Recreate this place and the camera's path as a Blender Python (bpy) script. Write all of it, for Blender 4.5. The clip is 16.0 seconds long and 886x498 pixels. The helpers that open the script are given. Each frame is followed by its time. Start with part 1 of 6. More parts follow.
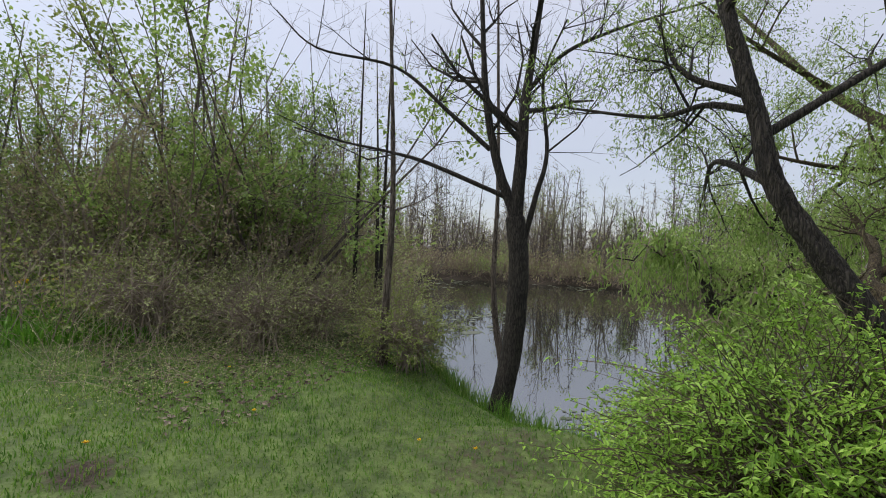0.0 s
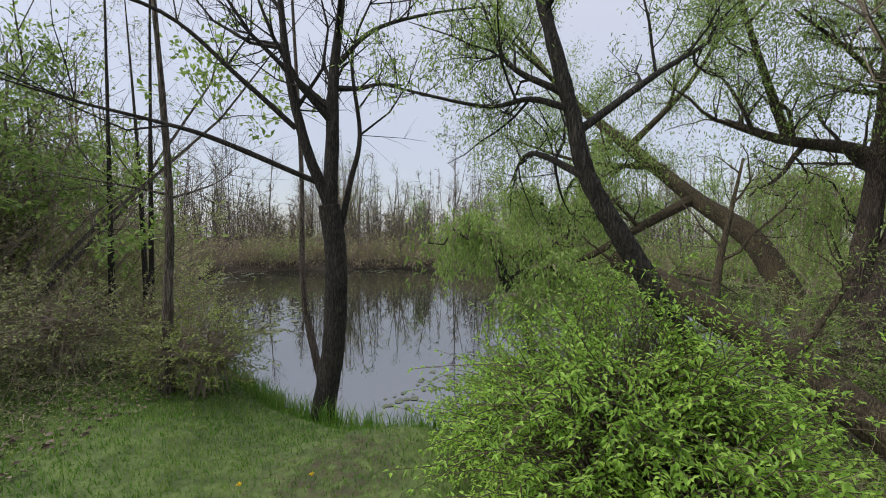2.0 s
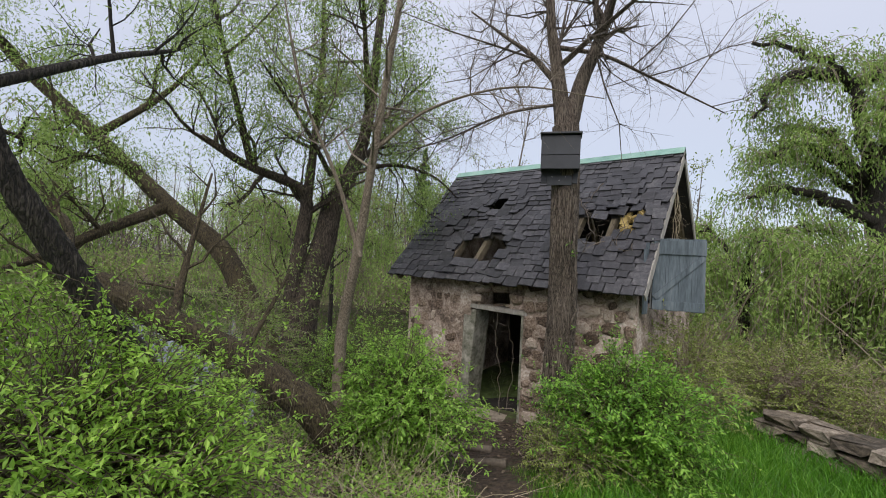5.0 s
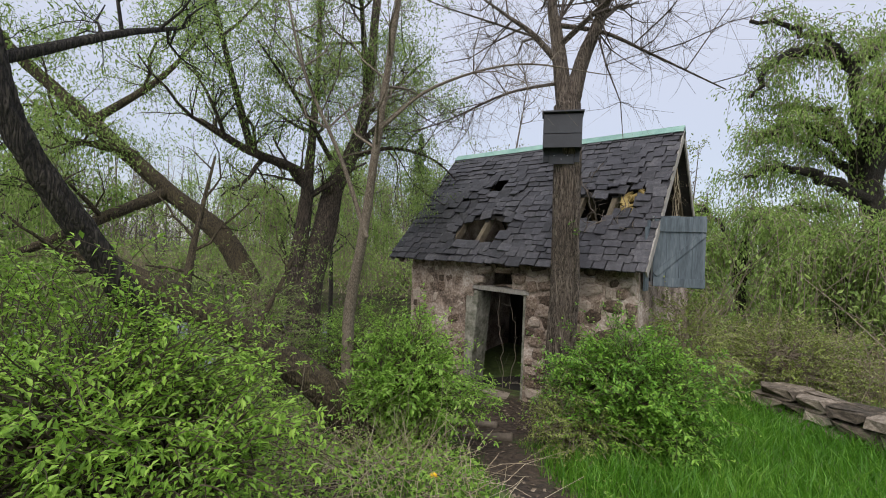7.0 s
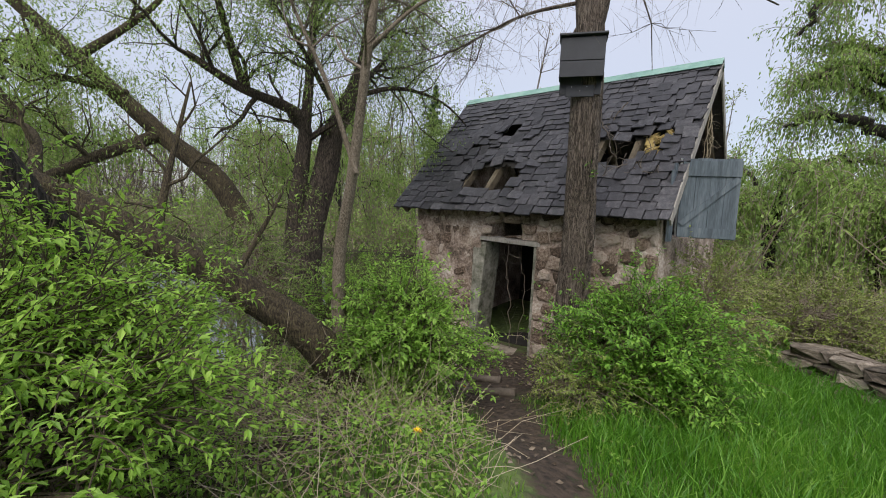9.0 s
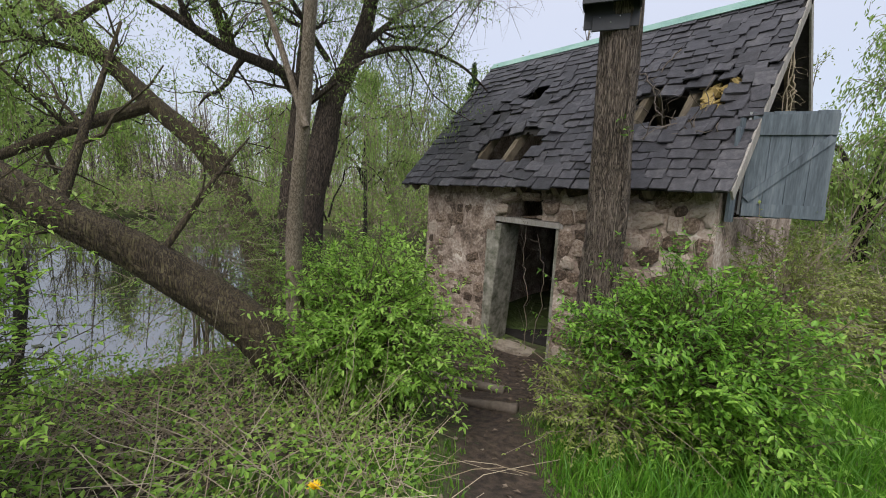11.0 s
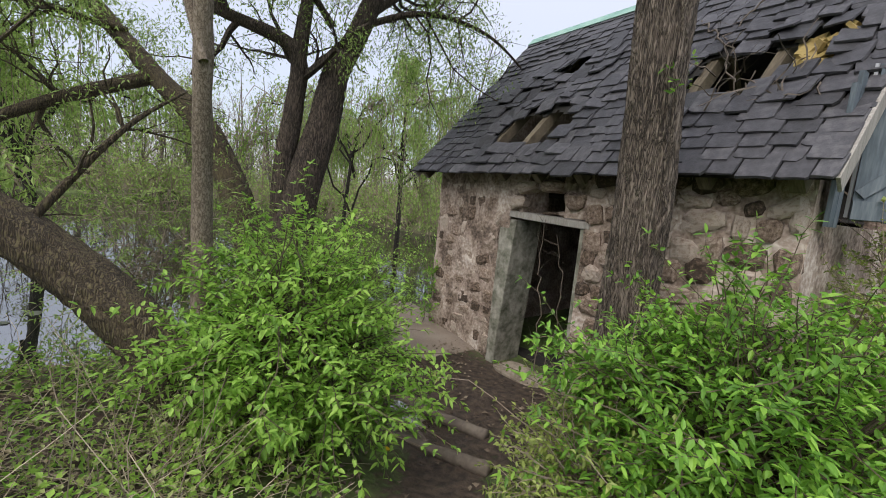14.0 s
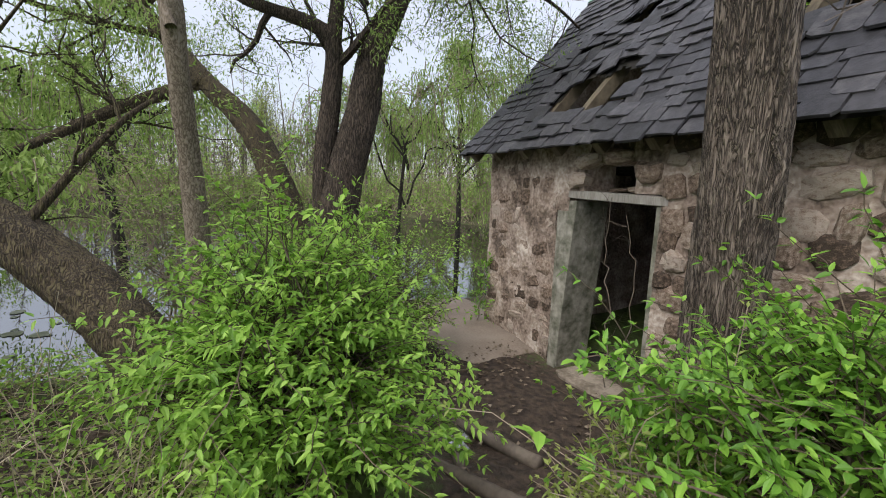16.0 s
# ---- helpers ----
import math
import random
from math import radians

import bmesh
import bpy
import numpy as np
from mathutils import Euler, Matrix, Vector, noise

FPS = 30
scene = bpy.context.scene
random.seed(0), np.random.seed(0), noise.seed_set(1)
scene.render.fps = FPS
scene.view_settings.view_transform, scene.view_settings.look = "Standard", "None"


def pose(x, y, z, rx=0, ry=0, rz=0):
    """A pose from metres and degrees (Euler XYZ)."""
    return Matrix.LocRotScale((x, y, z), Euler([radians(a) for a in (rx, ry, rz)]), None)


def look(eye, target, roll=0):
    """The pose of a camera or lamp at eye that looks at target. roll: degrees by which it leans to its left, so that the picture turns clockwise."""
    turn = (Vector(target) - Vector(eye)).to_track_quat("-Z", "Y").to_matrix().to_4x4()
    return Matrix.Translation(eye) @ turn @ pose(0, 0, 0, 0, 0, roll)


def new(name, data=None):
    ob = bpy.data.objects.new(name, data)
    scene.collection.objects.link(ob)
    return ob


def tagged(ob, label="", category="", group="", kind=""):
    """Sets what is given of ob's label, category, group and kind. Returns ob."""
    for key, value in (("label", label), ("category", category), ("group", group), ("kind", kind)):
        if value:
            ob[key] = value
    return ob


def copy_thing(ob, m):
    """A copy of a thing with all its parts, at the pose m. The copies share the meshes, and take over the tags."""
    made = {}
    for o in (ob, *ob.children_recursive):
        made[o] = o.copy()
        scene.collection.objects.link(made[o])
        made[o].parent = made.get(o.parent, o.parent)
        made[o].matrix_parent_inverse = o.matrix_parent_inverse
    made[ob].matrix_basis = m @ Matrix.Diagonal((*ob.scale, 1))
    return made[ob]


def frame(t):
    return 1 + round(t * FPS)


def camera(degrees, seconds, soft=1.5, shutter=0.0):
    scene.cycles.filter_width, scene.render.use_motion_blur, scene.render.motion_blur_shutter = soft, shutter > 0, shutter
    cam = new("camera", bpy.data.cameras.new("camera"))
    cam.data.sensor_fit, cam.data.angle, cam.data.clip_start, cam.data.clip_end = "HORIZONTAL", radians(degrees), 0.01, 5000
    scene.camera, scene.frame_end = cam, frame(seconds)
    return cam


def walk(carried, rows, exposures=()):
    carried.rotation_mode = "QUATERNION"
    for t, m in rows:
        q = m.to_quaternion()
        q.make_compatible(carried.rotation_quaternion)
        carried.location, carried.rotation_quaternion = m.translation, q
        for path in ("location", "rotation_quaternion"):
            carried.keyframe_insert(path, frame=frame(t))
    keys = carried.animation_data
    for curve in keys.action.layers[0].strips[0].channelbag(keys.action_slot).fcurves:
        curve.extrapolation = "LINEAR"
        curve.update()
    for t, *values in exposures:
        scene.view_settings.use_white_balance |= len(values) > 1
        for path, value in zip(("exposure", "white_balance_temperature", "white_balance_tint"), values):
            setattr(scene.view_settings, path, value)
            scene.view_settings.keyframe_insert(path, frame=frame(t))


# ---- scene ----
cam = camera(92.2, 16.0, soft=1.0)
PATH = [
    (0, (-0.293, 0.101, 1.248), (-1.834, -1.175, 1.24), 2.8),
    (0.5, (-0.401, -0.148, 1.292), (-2.004, -1.344, 1.279), 3.4),
    (1, (-0.47, -0.345, 1.309), (-2.245, -1.267, 1.295), 1.3),
    (1.5, (-0.508, -0.368, 1.316), (-2.39, -1.042, 1.277), 0.2),
    (2, (-0.5, -0.324, 1.315), (-2.451, -0.76, 1.257), 0.2),
    (2.5, (-0.49, -0.2, 1.345), (-2.473, 0.052, 1.289), 1.8),
    (3, (-0.45, -0.221, 1.297), (-2.139, 0.85, 1.292), 1.6),
    (3.5, (-0.413, -0.174, 1.323), (-1.807, 1.259, 1.347), 2.6),
    (4, (-0.429, -0.172, 1.329), (-1.748, 1.33, 1.381), 2.8),
    (6.3, (-0.517, -0.147, 1.204), (-1.783, 1.401, 1.259), 3.1),
    (6.5, (-0.497, -0.172, 1.195), (-1.768, 1.372, 1.234), 2.4),
    (7, (-0.536, -0.262, 1.196), (-1.81, 1.279, 1.197), 2.2),
    (7.5, (-0.55, -0.302, 1.172), (-1.825, 1.238, 1.114), 3.0),
    (8, (-0.581, -0.192, 1.133), (-1.852, 1.349, 1.03), 3.7),
    (8.5, (-0.614, 0.035, 1.076), (-1.923, 1.543, 0.963), 3.8),
    (9, (-0.679, 0.235, 0.978), (-2.002, 1.724, 0.793), 2.8),
    (9.2, (-0.746, 0.331, 0.942), (-2.064, 1.811, 0.674), 3.2),
    (11.3, (-0.991, 1.517, 0.812), (-2.475, 2.838, 0.581), 2.9),
    (11.5, (-1.049, 1.561, 0.819), (-2.538, 2.88, 0.61), 3.1),
    (12, (-1.094, 1.676, 0.795), (-2.612, 2.966, 0.614), 3.3),
    (12.5, (-1.057, 1.992, 0.721), (-2.641, 3.201, 0.548), 3.0),
    (13, (-0.987, 2.267, 0.707), (-2.616, 3.413, 0.524), 2.3),
    (13.5, (-1.042, 2.44, 0.67), (-2.684, 3.562, 0.452), 3.2),
    (14, (-1.28, 2.684, 0.655), (-2.915, 3.808, 0.405), 5.6),
    (14.5, (-1.432, 2.897, 0.609), (-3.131, 3.916, 0.335), 5.1),
    (15, (-1.554, 3.163, 0.573), (-3.336, 4.027, 0.293), 3.1),
    (15.5, (-1.608, 3.229, 0.555), (-3.401, 4.069, 0.271), 2.0),
    (16, (-1.64, 3.233, 0.562), (-3.433, 4.068, 0.263), 2.0),
]
walk(cam, [(t, look(eye, target, roll)) for t, eye, target, roll in PATH],
     [(0, 0.15), (2.0, 0.15), (4.0, 0.2), (9.0, 0.25), (12.5, 0.40), (16.0, 0.58)])

# ---- world, sun, exposure ----
world = bpy.data.worlds.new("overcast_sky")
scene.world = world
world.use_nodes = True
wn, wl = world.node_tree.nodes, world.node_tree.links
wn.clear()
sky = wn.new("ShaderNodeTexSky")
sky.sky_type, sky.sun_disc = "NISHITA", False
sky.sun_elevation, sky.sun_rotation = radians(51), radians(156)
sky_bg = wn.new("ShaderNodeBackground")
sky_bg.inputs["Strength"].default_value = 0.05
wl.new(sky.outputs[0], sky_bg.inputs["Color"])
cloud = wn.new("ShaderNodeBackground")
way, split, rise = wn.new("ShaderNodeTexCoord"), wn.new("ShaderNodeSeparateXYZ"), wn.new("ShaderNodeMapRange")
wl.new(way.outputs["Generated"], split.inputs[0])
wl.new(split.outputs["Z"], rise.inputs["Value"])
rise.inputs["From Min"].default_value, rise.inputs["From Max"].default_value = 0.0, 1.0
rise.inputs["To Min"].default_value, rise.inputs["To Max"].default_value = 0.37, 0.82
cloud.inputs["Color"].default_value = (0.90, 0.90, 1.0, 1)
wl.new(rise.outputs[0], cloud.inputs["Strength"])
both, wout = wn.new("ShaderNodeAddShader"), wn.new("ShaderNodeOutputWorld")
wl.new(sky_bg.outputs[0], both.inputs[0])
wl.new(cloud.outputs[0], both.inputs[1])
wl.new(both.outputs[0], wout.inputs[0])
sun_data = bpy.data.lights.new("sun", "SUN")
sun_data.energy, sun_data.angle, sun_data.color = 2.6, radians(60), (1.0, 0.95, 0.86)
sun = new("sun", sun_data)
sun.matrix_world = look((4, -9, 12), (0, 0, 0))


# ---- materials ----
def material(name, stops, scale=4.0, stretch=(1, 1, 1), rough=0.8, bump=0.3, fine=60.0, metal=0.0, through_light=0.0, vary=0.0, island=False, distance=0.01, ridged=False, tight=0.0):
    """Principled material, coloured by a coarse noise with a fine one over it; stops are colours from low to high."""
    m = bpy.data.materials.new(name)
    m.use_nodes = True
    n, l = m.node_tree.nodes, m.node_tree.links
    b, out = n["Principled BSDF"], n["Material Output"]
    tc, mp = n.new("ShaderNodeTexCoord"), n.new("ShaderNodeMapping")
    mp.inputs["Scale"].default_value = stretch
    l.new(tc.outputs["Object"], mp.inputs["Vector"])
    big, small = n.new("ShaderNodeTexNoise"), n.new("ShaderNodeTexNoise")
    big.inputs["Scale"].default_value, big.inputs["Detail"].default_value = scale, 5
    small.inputs["Scale"].default_value, small.inputs["Detail"].default_value = fine, 6
    if ridged:
        small.noise_type, small.normalize = "RIDGED_MULTIFRACTAL", True
    l.new(mp.outputs[0], big.inputs["Vector"])
    l.new(mp.outputs[0], small.inputs["Vector"])
    blend = n.new("ShaderNodeMath")
    blend.operation = "MULTIPLY_ADD"
    blend.inputs[1].default_value = 0.4
    l.new(small.outputs["Fac"], blend.inputs[0])
    half = n.new("ShaderNodeMath")
    half.operation = "MULTIPLY"
    half.inputs[1].default_value = 0.6
    l.new(big.outputs["Fac"], half.inputs[0])
    l.new(half.outputs[0], blend.inputs[2])
    value = blend.outputs[0]
    if vary:
        if island:
            src = n.new("ShaderNodeNewGeometry").outputs["Random Per Island"]
        else:
            src = n.new("ShaderNodeObjectInfo").outputs["Random"]
        mv = n.new("ShaderNodeMath")
        mv.operation = "MULTIPLY_ADD"
        mv.inputs[1].default_value = vary
        l.new(src, mv.inputs[0])
        sh = n.new("ShaderNodeMath")
        sh.operation = "SUBTRACT"
        sh.inputs[1].default_value = vary / 2
        l.new(value, sh.inputs[0])
        l.new(sh.outputs[0], mv.inputs[2])
        value = mv.outputs[0]
    ramp = n.new("ShaderNodeValToRGB")
    els = ramp.color_ramp.elements
    while len(els) < len(stops):
        els.new(0.5)
    for k, c in enumerate(stops):
        els[k].position = 0.28 + tight + (0.44 - 2 * tight) * k / max(1, len(stops) - 1)
        els[k].color = (*c, 1)
    l.new(value, ramp.inputs[0])
    l.new(ramp.outputs[0], b.inputs["Base Color"])
    b.inputs["Roughness"].default_value, b.inputs["Metallic"].default_value = rough, metal
    if bump:
        bp = n.new("ShaderNodeBump")
        bp.inputs["Strength"].default_value, bp.inputs["Distance"].default_value = bump, distance
        l.new(blend.outputs[0], bp.inputs["Height"])
        l.new(bp.outputs[0], b.inputs["Normal"])
    if through_light:
        tr, mx = n.new("ShaderNodeBsdfTranslucent"), n.new("ShaderNodeMixShader")
        mx.inputs[0].default_value = through_light
        l.new(ramp.outputs[0], tr.inputs["Color"])
        l.new(b.outputs[0], mx.inputs[1])
        l.new(tr.outputs[0], mx.inputs[2])
        l.new(mx.outputs[0], out.inputs["Surface"])
    return m


def leafy(name, stops, rough=0.5, thru=0.4):
    return material(name, stops, scale=0.8, fine=9, rough=rough, bump=0, through_light=thru, vary=0.5, island=True)


def bark(name, stops, width=0.024, up=0.16, bump=1.0):
    """Furrowed bark: long plates between dark cracks, bent by a noise, over a slow change of tone."""
    m = bpy.data.materials.new(name)
    m.use_nodes = True
    n, l = m.node_tree.nodes, m.node_tree.links
    b = n["Principled BSDF"]
    b.inputs["Roughness"].default_value = 0.92
    tc, mp, bend, addv = n.new("ShaderNodeTexCoord"), n.new("ShaderNodeMapping"), n.new("ShaderNodeTexNoise"), n.new("ShaderNodeMixRGB")
    mp.inputs["Scale"].default_value = (1, 1, up)
    l.new(tc.outputs["Object"], mp.inputs["Vector"])
    bend.inputs["Scale"].default_value, bend.inputs["Detail"].default_value = 9, 3
    l.new(mp.outputs[0], bend.inputs["Vector"])
    addv.blend_type = "ADD"
    addv.inputs[0].default_value = 0.07
    l.new(mp.outputs[0], addv.inputs[1])
    l.new(bend.outputs["Color"], addv.inputs[2])
    crack, grain, slow = n.new("ShaderNodeTexNoise"), n.new("ShaderNodeTexNoise"), n.new("ShaderNodeTexNoise")
    crack.inputs["Scale"].default_value, crack.inputs["Detail"].default_value = 1.25 / width, 3.0
    l.new(addv.outputs[0], crack.inputs["Vector"])
    off, far, wide = n.new("ShaderNodeMath"), n.new("ShaderNodeMath"), n.new("ShaderNodeMath")
    off.operation, far.operation, wide.operation = "SUBTRACT", "ABSOLUTE", "MULTIPLY"
    off.inputs[1].default_value, wide.inputs[1].default_value, wide.use_clamp = 0.5, 6.5, True
    l.new(crack.outputs["Fac"], off.inputs[0])
    l.new(off.outputs[0], far.inputs[0])
    l.new(far.outputs[0], wide.inputs[0])
    plate = n.new("ShaderNodeMath")
    plate.operation = "MULTIPLY"
    plate.inputs[1].default_value = 0.45
    l.new(wide.outputs[0], plate.inputs[0])
    grain.inputs["Scale"].default_value, grain.inputs["Detail"].default_value = 70, 6
    l.new(mp.outputs[0], grain.inputs["Vector"])
    slow.inputs["Scale"].default_value, slow.inputs["Detail"].default_value = 2.5, 4
    l.new(tc.outputs["Object"], slow.inputs["Vector"])
    h1, h2 = n.new("ShaderNodeMath"), n.new("ShaderNodeMath")
    h1.operation, h2.operation = "MULTIPLY_ADD", "MULTIPLY_ADD"
    h1.inputs[1].default_value, h2.inputs[1].default_value = 0.45, 0.35
    l.new(grain.outputs["Fac"], h1.inputs[0])
    l.new(plate.outputs[0], h1.inputs[2])
    l.new(slow.outputs["Fac"], h2.inputs[0])
    l.new(h1.outputs[0], h2.inputs[2])
    ramp = n.new("ShaderNodeValToRGB")
    els = ramp.color_ramp.elements
    while len(els) < len(stops):
        els.new(0.5)
    for k, c in enumerate(stops):
        els[k].position = 0.42 + 0.42 * (k / (len(stops) - 1)) ** 1.6
        els[k].color = (*c, 1)
    l.new(h2.outputs[0], ramp.inputs[0])
    l.new(ramp.outputs[0], b.inputs["Base Color"])
    if bump:
        bp = n.new("ShaderNodeBump")
        bp.inputs["Strength"].default_value, bp.inputs["Distance"].default_value = bump, 0.03
        l.new(h1.outputs[0], bp.inputs["Height"])
        l.new(bp.outputs[0], b.inputs["Normal"])
    return m


M_BARK_GREY = bark("bark_grey_brown", [(0.03, 0.022, 0.017), (0.125, 0.096, 0.076), (0.23, 0.187, 0.152)], width=0.019, up=0.075)
M_BARK_WILLOW = bark("bark_willow_brown", [(0.02, 0.015, 0.011), (0.068, 0.050, 0.038), (0.13, 0.10, 0.078)])
M_BARK_DARK = bark("bark_dark", [(0.009, 0.007, 0.006), (0.030, 0.024, 0.019), (0.062, 0.052, 0.042)])
M_BARK_BROWN = bark("bark_mossy_brown", [(0.03, 0.022, 0.013), (0.085, 0.062, 0.038), (0.12, 0.10, 0.05)])
M_BARK_POLE = bark("bark_smooth_tan", [(0.09, 0.07, 0.05), (0.17, 0.135, 0.10), (0.24, 0.20, 0.16)], width=0.02, up=0.5, bump=0.3)
M_BARK_FAR = bark("bark_far", [(0.055, 0.045, 0.037), (0.12, 0.098, 0.082), (0.20, 0.17, 0.145)], bump=0.0)
M_TWIG = material("twig_brown", [(0.15, 0.117, 0.085), (0.31, 0.255, 0.20)], rough=0.9, bump=0)
M_STEM = material("shrub_stem", [(0.05, 0.038, 0.025), (0.12, 0.09, 0.06)], rough=0.9, bump=0)
M_STRAW = material("dry_straw", [(0.22, 0.17, 0.11), (0.42, 0.36, 0.26)], rough=0.9, bump=0, vary=0.5, island=True)
M_LEAF_BRIGHT = leafy("leaf_bright", [(0.16, 0.31, 0.045), (0.27, 0.47, 0.07), (0.40, 0.61, 0.12)], thru=0.5)
M_LEAF_LIME = leafy("leaf_lime", [(0.17, 0.31, 0.04), (0.27, 0.47, 0.06), (0.40, 0.60, 0.10)], thru=0.45)
M_LEAF_DEEP = leafy("leaf_deep", [(0.09, 0.21, 0.024), (0.17, 0.36, 0.04), (0.29, 0.50, 0.07)])
M_LEAF_WILLOW = leafy("leaf_willow", [(0.15, 0.245, 0.05), (0.25, 0.37, 0.085), (0.36, 0.48, 0.14)], thru=0.5)
M_LEAF_YELLOW = leafy("leaf_yellow_green", [(0.14, 0.185, 0.036), (0.24, 0.30, 0.065), (0.34, 0.40, 0.11)])
M_LEAF_DULL = leafy("leaf_dull", [(0.20, 0.235, 0.075), (0.31, 0.36, 0.12), (0.40, 0.44, 0.18)])
M_LEAF_BROWN = leafy("leaf_brown_bud", [(0.22, 0.17, 0.10), (0.33, 0.275, 0.16), (0.37, 0.35, 0.19)])
M_LEAF_FIR = leafy("needle_green", [(0.03, 0.06, 0.025), (0.06, 0.10, 0.04)], thru=0.1)
M_GRASS = leafy("grass_blade", [(0.07, 0.17, 0.018), (0.135, 0.29, 0.032), (0.25, 0.34, 0.08)], thru=0.4)
M_GRASS_LONG = leafy("long_grass_blade", [(0.06, 0.18, 0.012), (0.105, 0.28, 0.02), (0.19, 0.37, 0.045)])
M_LITTER = material("leaf_litter", [(0.06, 0.042, 0.03), (0.13, 0.098, 0.07), (0.23, 0.185, 0.14)], rough=0.9, bump=0, vary=0.6, island=True)
M_YELLOW = material("dandelion_yellow", [(0.75, 0.50, 0.01), (0.85, 0.62, 0.02)], rough=0.6, bump=0)
M_SLATE = material("dark_slate", [(0.010, 0.0095, 0.011), (0.027, 0.026, 0.031), (0.047, 0.045, 0.052), (0.092, 0.088, 0.094)], scale=5, rough=0.55, bump=0.9, fine=34, vary=0.26, distance=0.008)
M_SLATE_HIGH = material("dark_slate_high", [(0.010, 0.0095, 0.011), (0.027, 0.026, 0.031), (0.047, 0.045, 0.052), (0.092, 0.088, 0.094)], scale=5, rough=0.55, bump=0.9, fine=34, vary=0.26, distance=0.008, island=True)
M_STONE = material("wall_stone", [(0.055, 0.038, 0.027), (0.16, 0.112, 0.083), (0.28, 0.21, 0.165), (0.42, 0.35, 0.295)], scale=6, rough=0.92, bump=1.0, fine=30, vary=0.4, distance=0.02, tight=0.05)
M_MORTAR = material("old_mortar", [(0.07, 0.052, 0.040), (0.22, 0.165, 0.132), (0.40, 0.32, 0.27), (0.62, 0.55, 0.49)], scale=3.2, rough=0.95, bump=1.0, fine=24, distance=0.035, tight=0.07)
M_RENDER = material("mossy_render", [(0.055, 0.06, 0.035), (0.19, 0.185, 0.15), (0.36, 0.34, 0.295)], scale=5, rough=0.95, bump=1.0, fine=18, distance=0.03, tight=0.06)
# near-black: the dimness inside the hut is put into this colour
M_INNER = material("shade_dark_interior", [(0.010, 0.009, 0.008), (0.035, 0.031, 0.028)], scale=3, rough=0.95, bump=0.5, fine=25)
M_WOOD_GREY = material("weathered_wood", [(0.16, 0.145, 0.13), (0.30, 0.28, 0.255), (0.42, 0.395, 0.36)], scale=5, stretch=(6, 6, 0.6), rough=0.85, bump=0.5, fine=20)
M_WOOD_TAN = material("rafter_wood", [(0.05, 0.038, 0.024), (0.11, 0.087, 0.058), (0.19, 0.155, 0.105)], scale=5, stretch=(5, 0.7, 0.7), rough=0.85, bump=0.4, fine=20)
M_BLUE_PAINT = material("faded_blue_paint", [(0.035, 0.045, 0.055), (0.085, 0.108, 0.13), (0.17, 0.195, 0.22)], scale=3, stretch=(4, 4, 0.5), rough=0.7, bump=0.4, fine=18)
M_BOX = material("charcoal_paint", [(0.018, 0.019, 0.025), (0.034, 0.036, 0.046)], scale=6, rough=0.6, bump=0.2)
M_COPPER = material("verdigris_ridge", [(0.12, 0.24, 0.21), (0.22, 0.38, 0.33), (0.34, 0.48, 0.43)], scale=3, rough=0.7, bump=0.2)
M_CONCRETE = material("concrete_slab", [(0.13, 0.10, 0.08), (0.23, 0.185, 0.15), (0.31, 0.26, 0.22)], scale=2, rough=0.9, bump=0.4, fine=40)
M_LOG = material("weathered_log", [(0.06, 0.047, 0.037), (0.125, 0.10, 0.08), (0.20, 0.165, 0.135)], scale=4, rough=0.85, bump=0.6, fine=25)
M_MOSS = material("yellow_moss", [(0.16, 0.12, 0.04), (0.30, 0.22, 0.08), (0.40, 0.30, 0.11)], scale=6, rough=1.0, bump=0.8, fine=40)
M_STONE_DARK = material("mossy_wall_stone", [(0.035, 0.028, 0.020), (0.10, 0.08, 0.06), (0.20, 0.165, 0.13), (0.34, 0.29, 0.24)], scale=5, rough=0.95, bump=0.9, fine=30, vary=0.4, distance=0.02)
M_STEEL = material("screw_steel", [(0.4, 0.4, 0.42), (0.55, 0.55, 0.56)], rough=0.4, metal=0.9, bump=0)
M_PAD = material("pond_scum", [(0.09, 0.105, 0.06), (0.16, 0.175, 0.11)], rough=0.5, bump=0.2)


def water_material():
    m = bpy.data.materials.new("pond_water")
    m.use_nodes = True
    n, l = m.node_tree.nodes, m.node_tree.links
    b = n["Principled BSDF"]
    b.inputs["Base Color"].default_value = (0.018, 0.020, 0.014, 1)
    b.inputs["Roughness"].default_value, b.inputs["IOR"].default_value = 0.015, 2.6
    b.inputs["Specular IOR Level"].default_value = 1.0
    tc, ns, bp = n.new("ShaderNodeTexCoord"), n.new("ShaderNodeTexNoise"), n.new("ShaderNodeBump")
    ns.inputs["Scale"].default_value, ns.inputs["Detail"].default_value = 1.6, 2
    bp.inputs["Strength"].default_value, bp.inputs["Distance"].default_value = 0.025, 0.05
    l.new(tc.outputs["Object"], ns.inputs["Vector"])
    l.new(ns.outputs["Fac"], bp.inputs["Height"])
    l.new(bp.outputs[0], b.inputs["Normal"])
    return m


M_WATER = water_material()


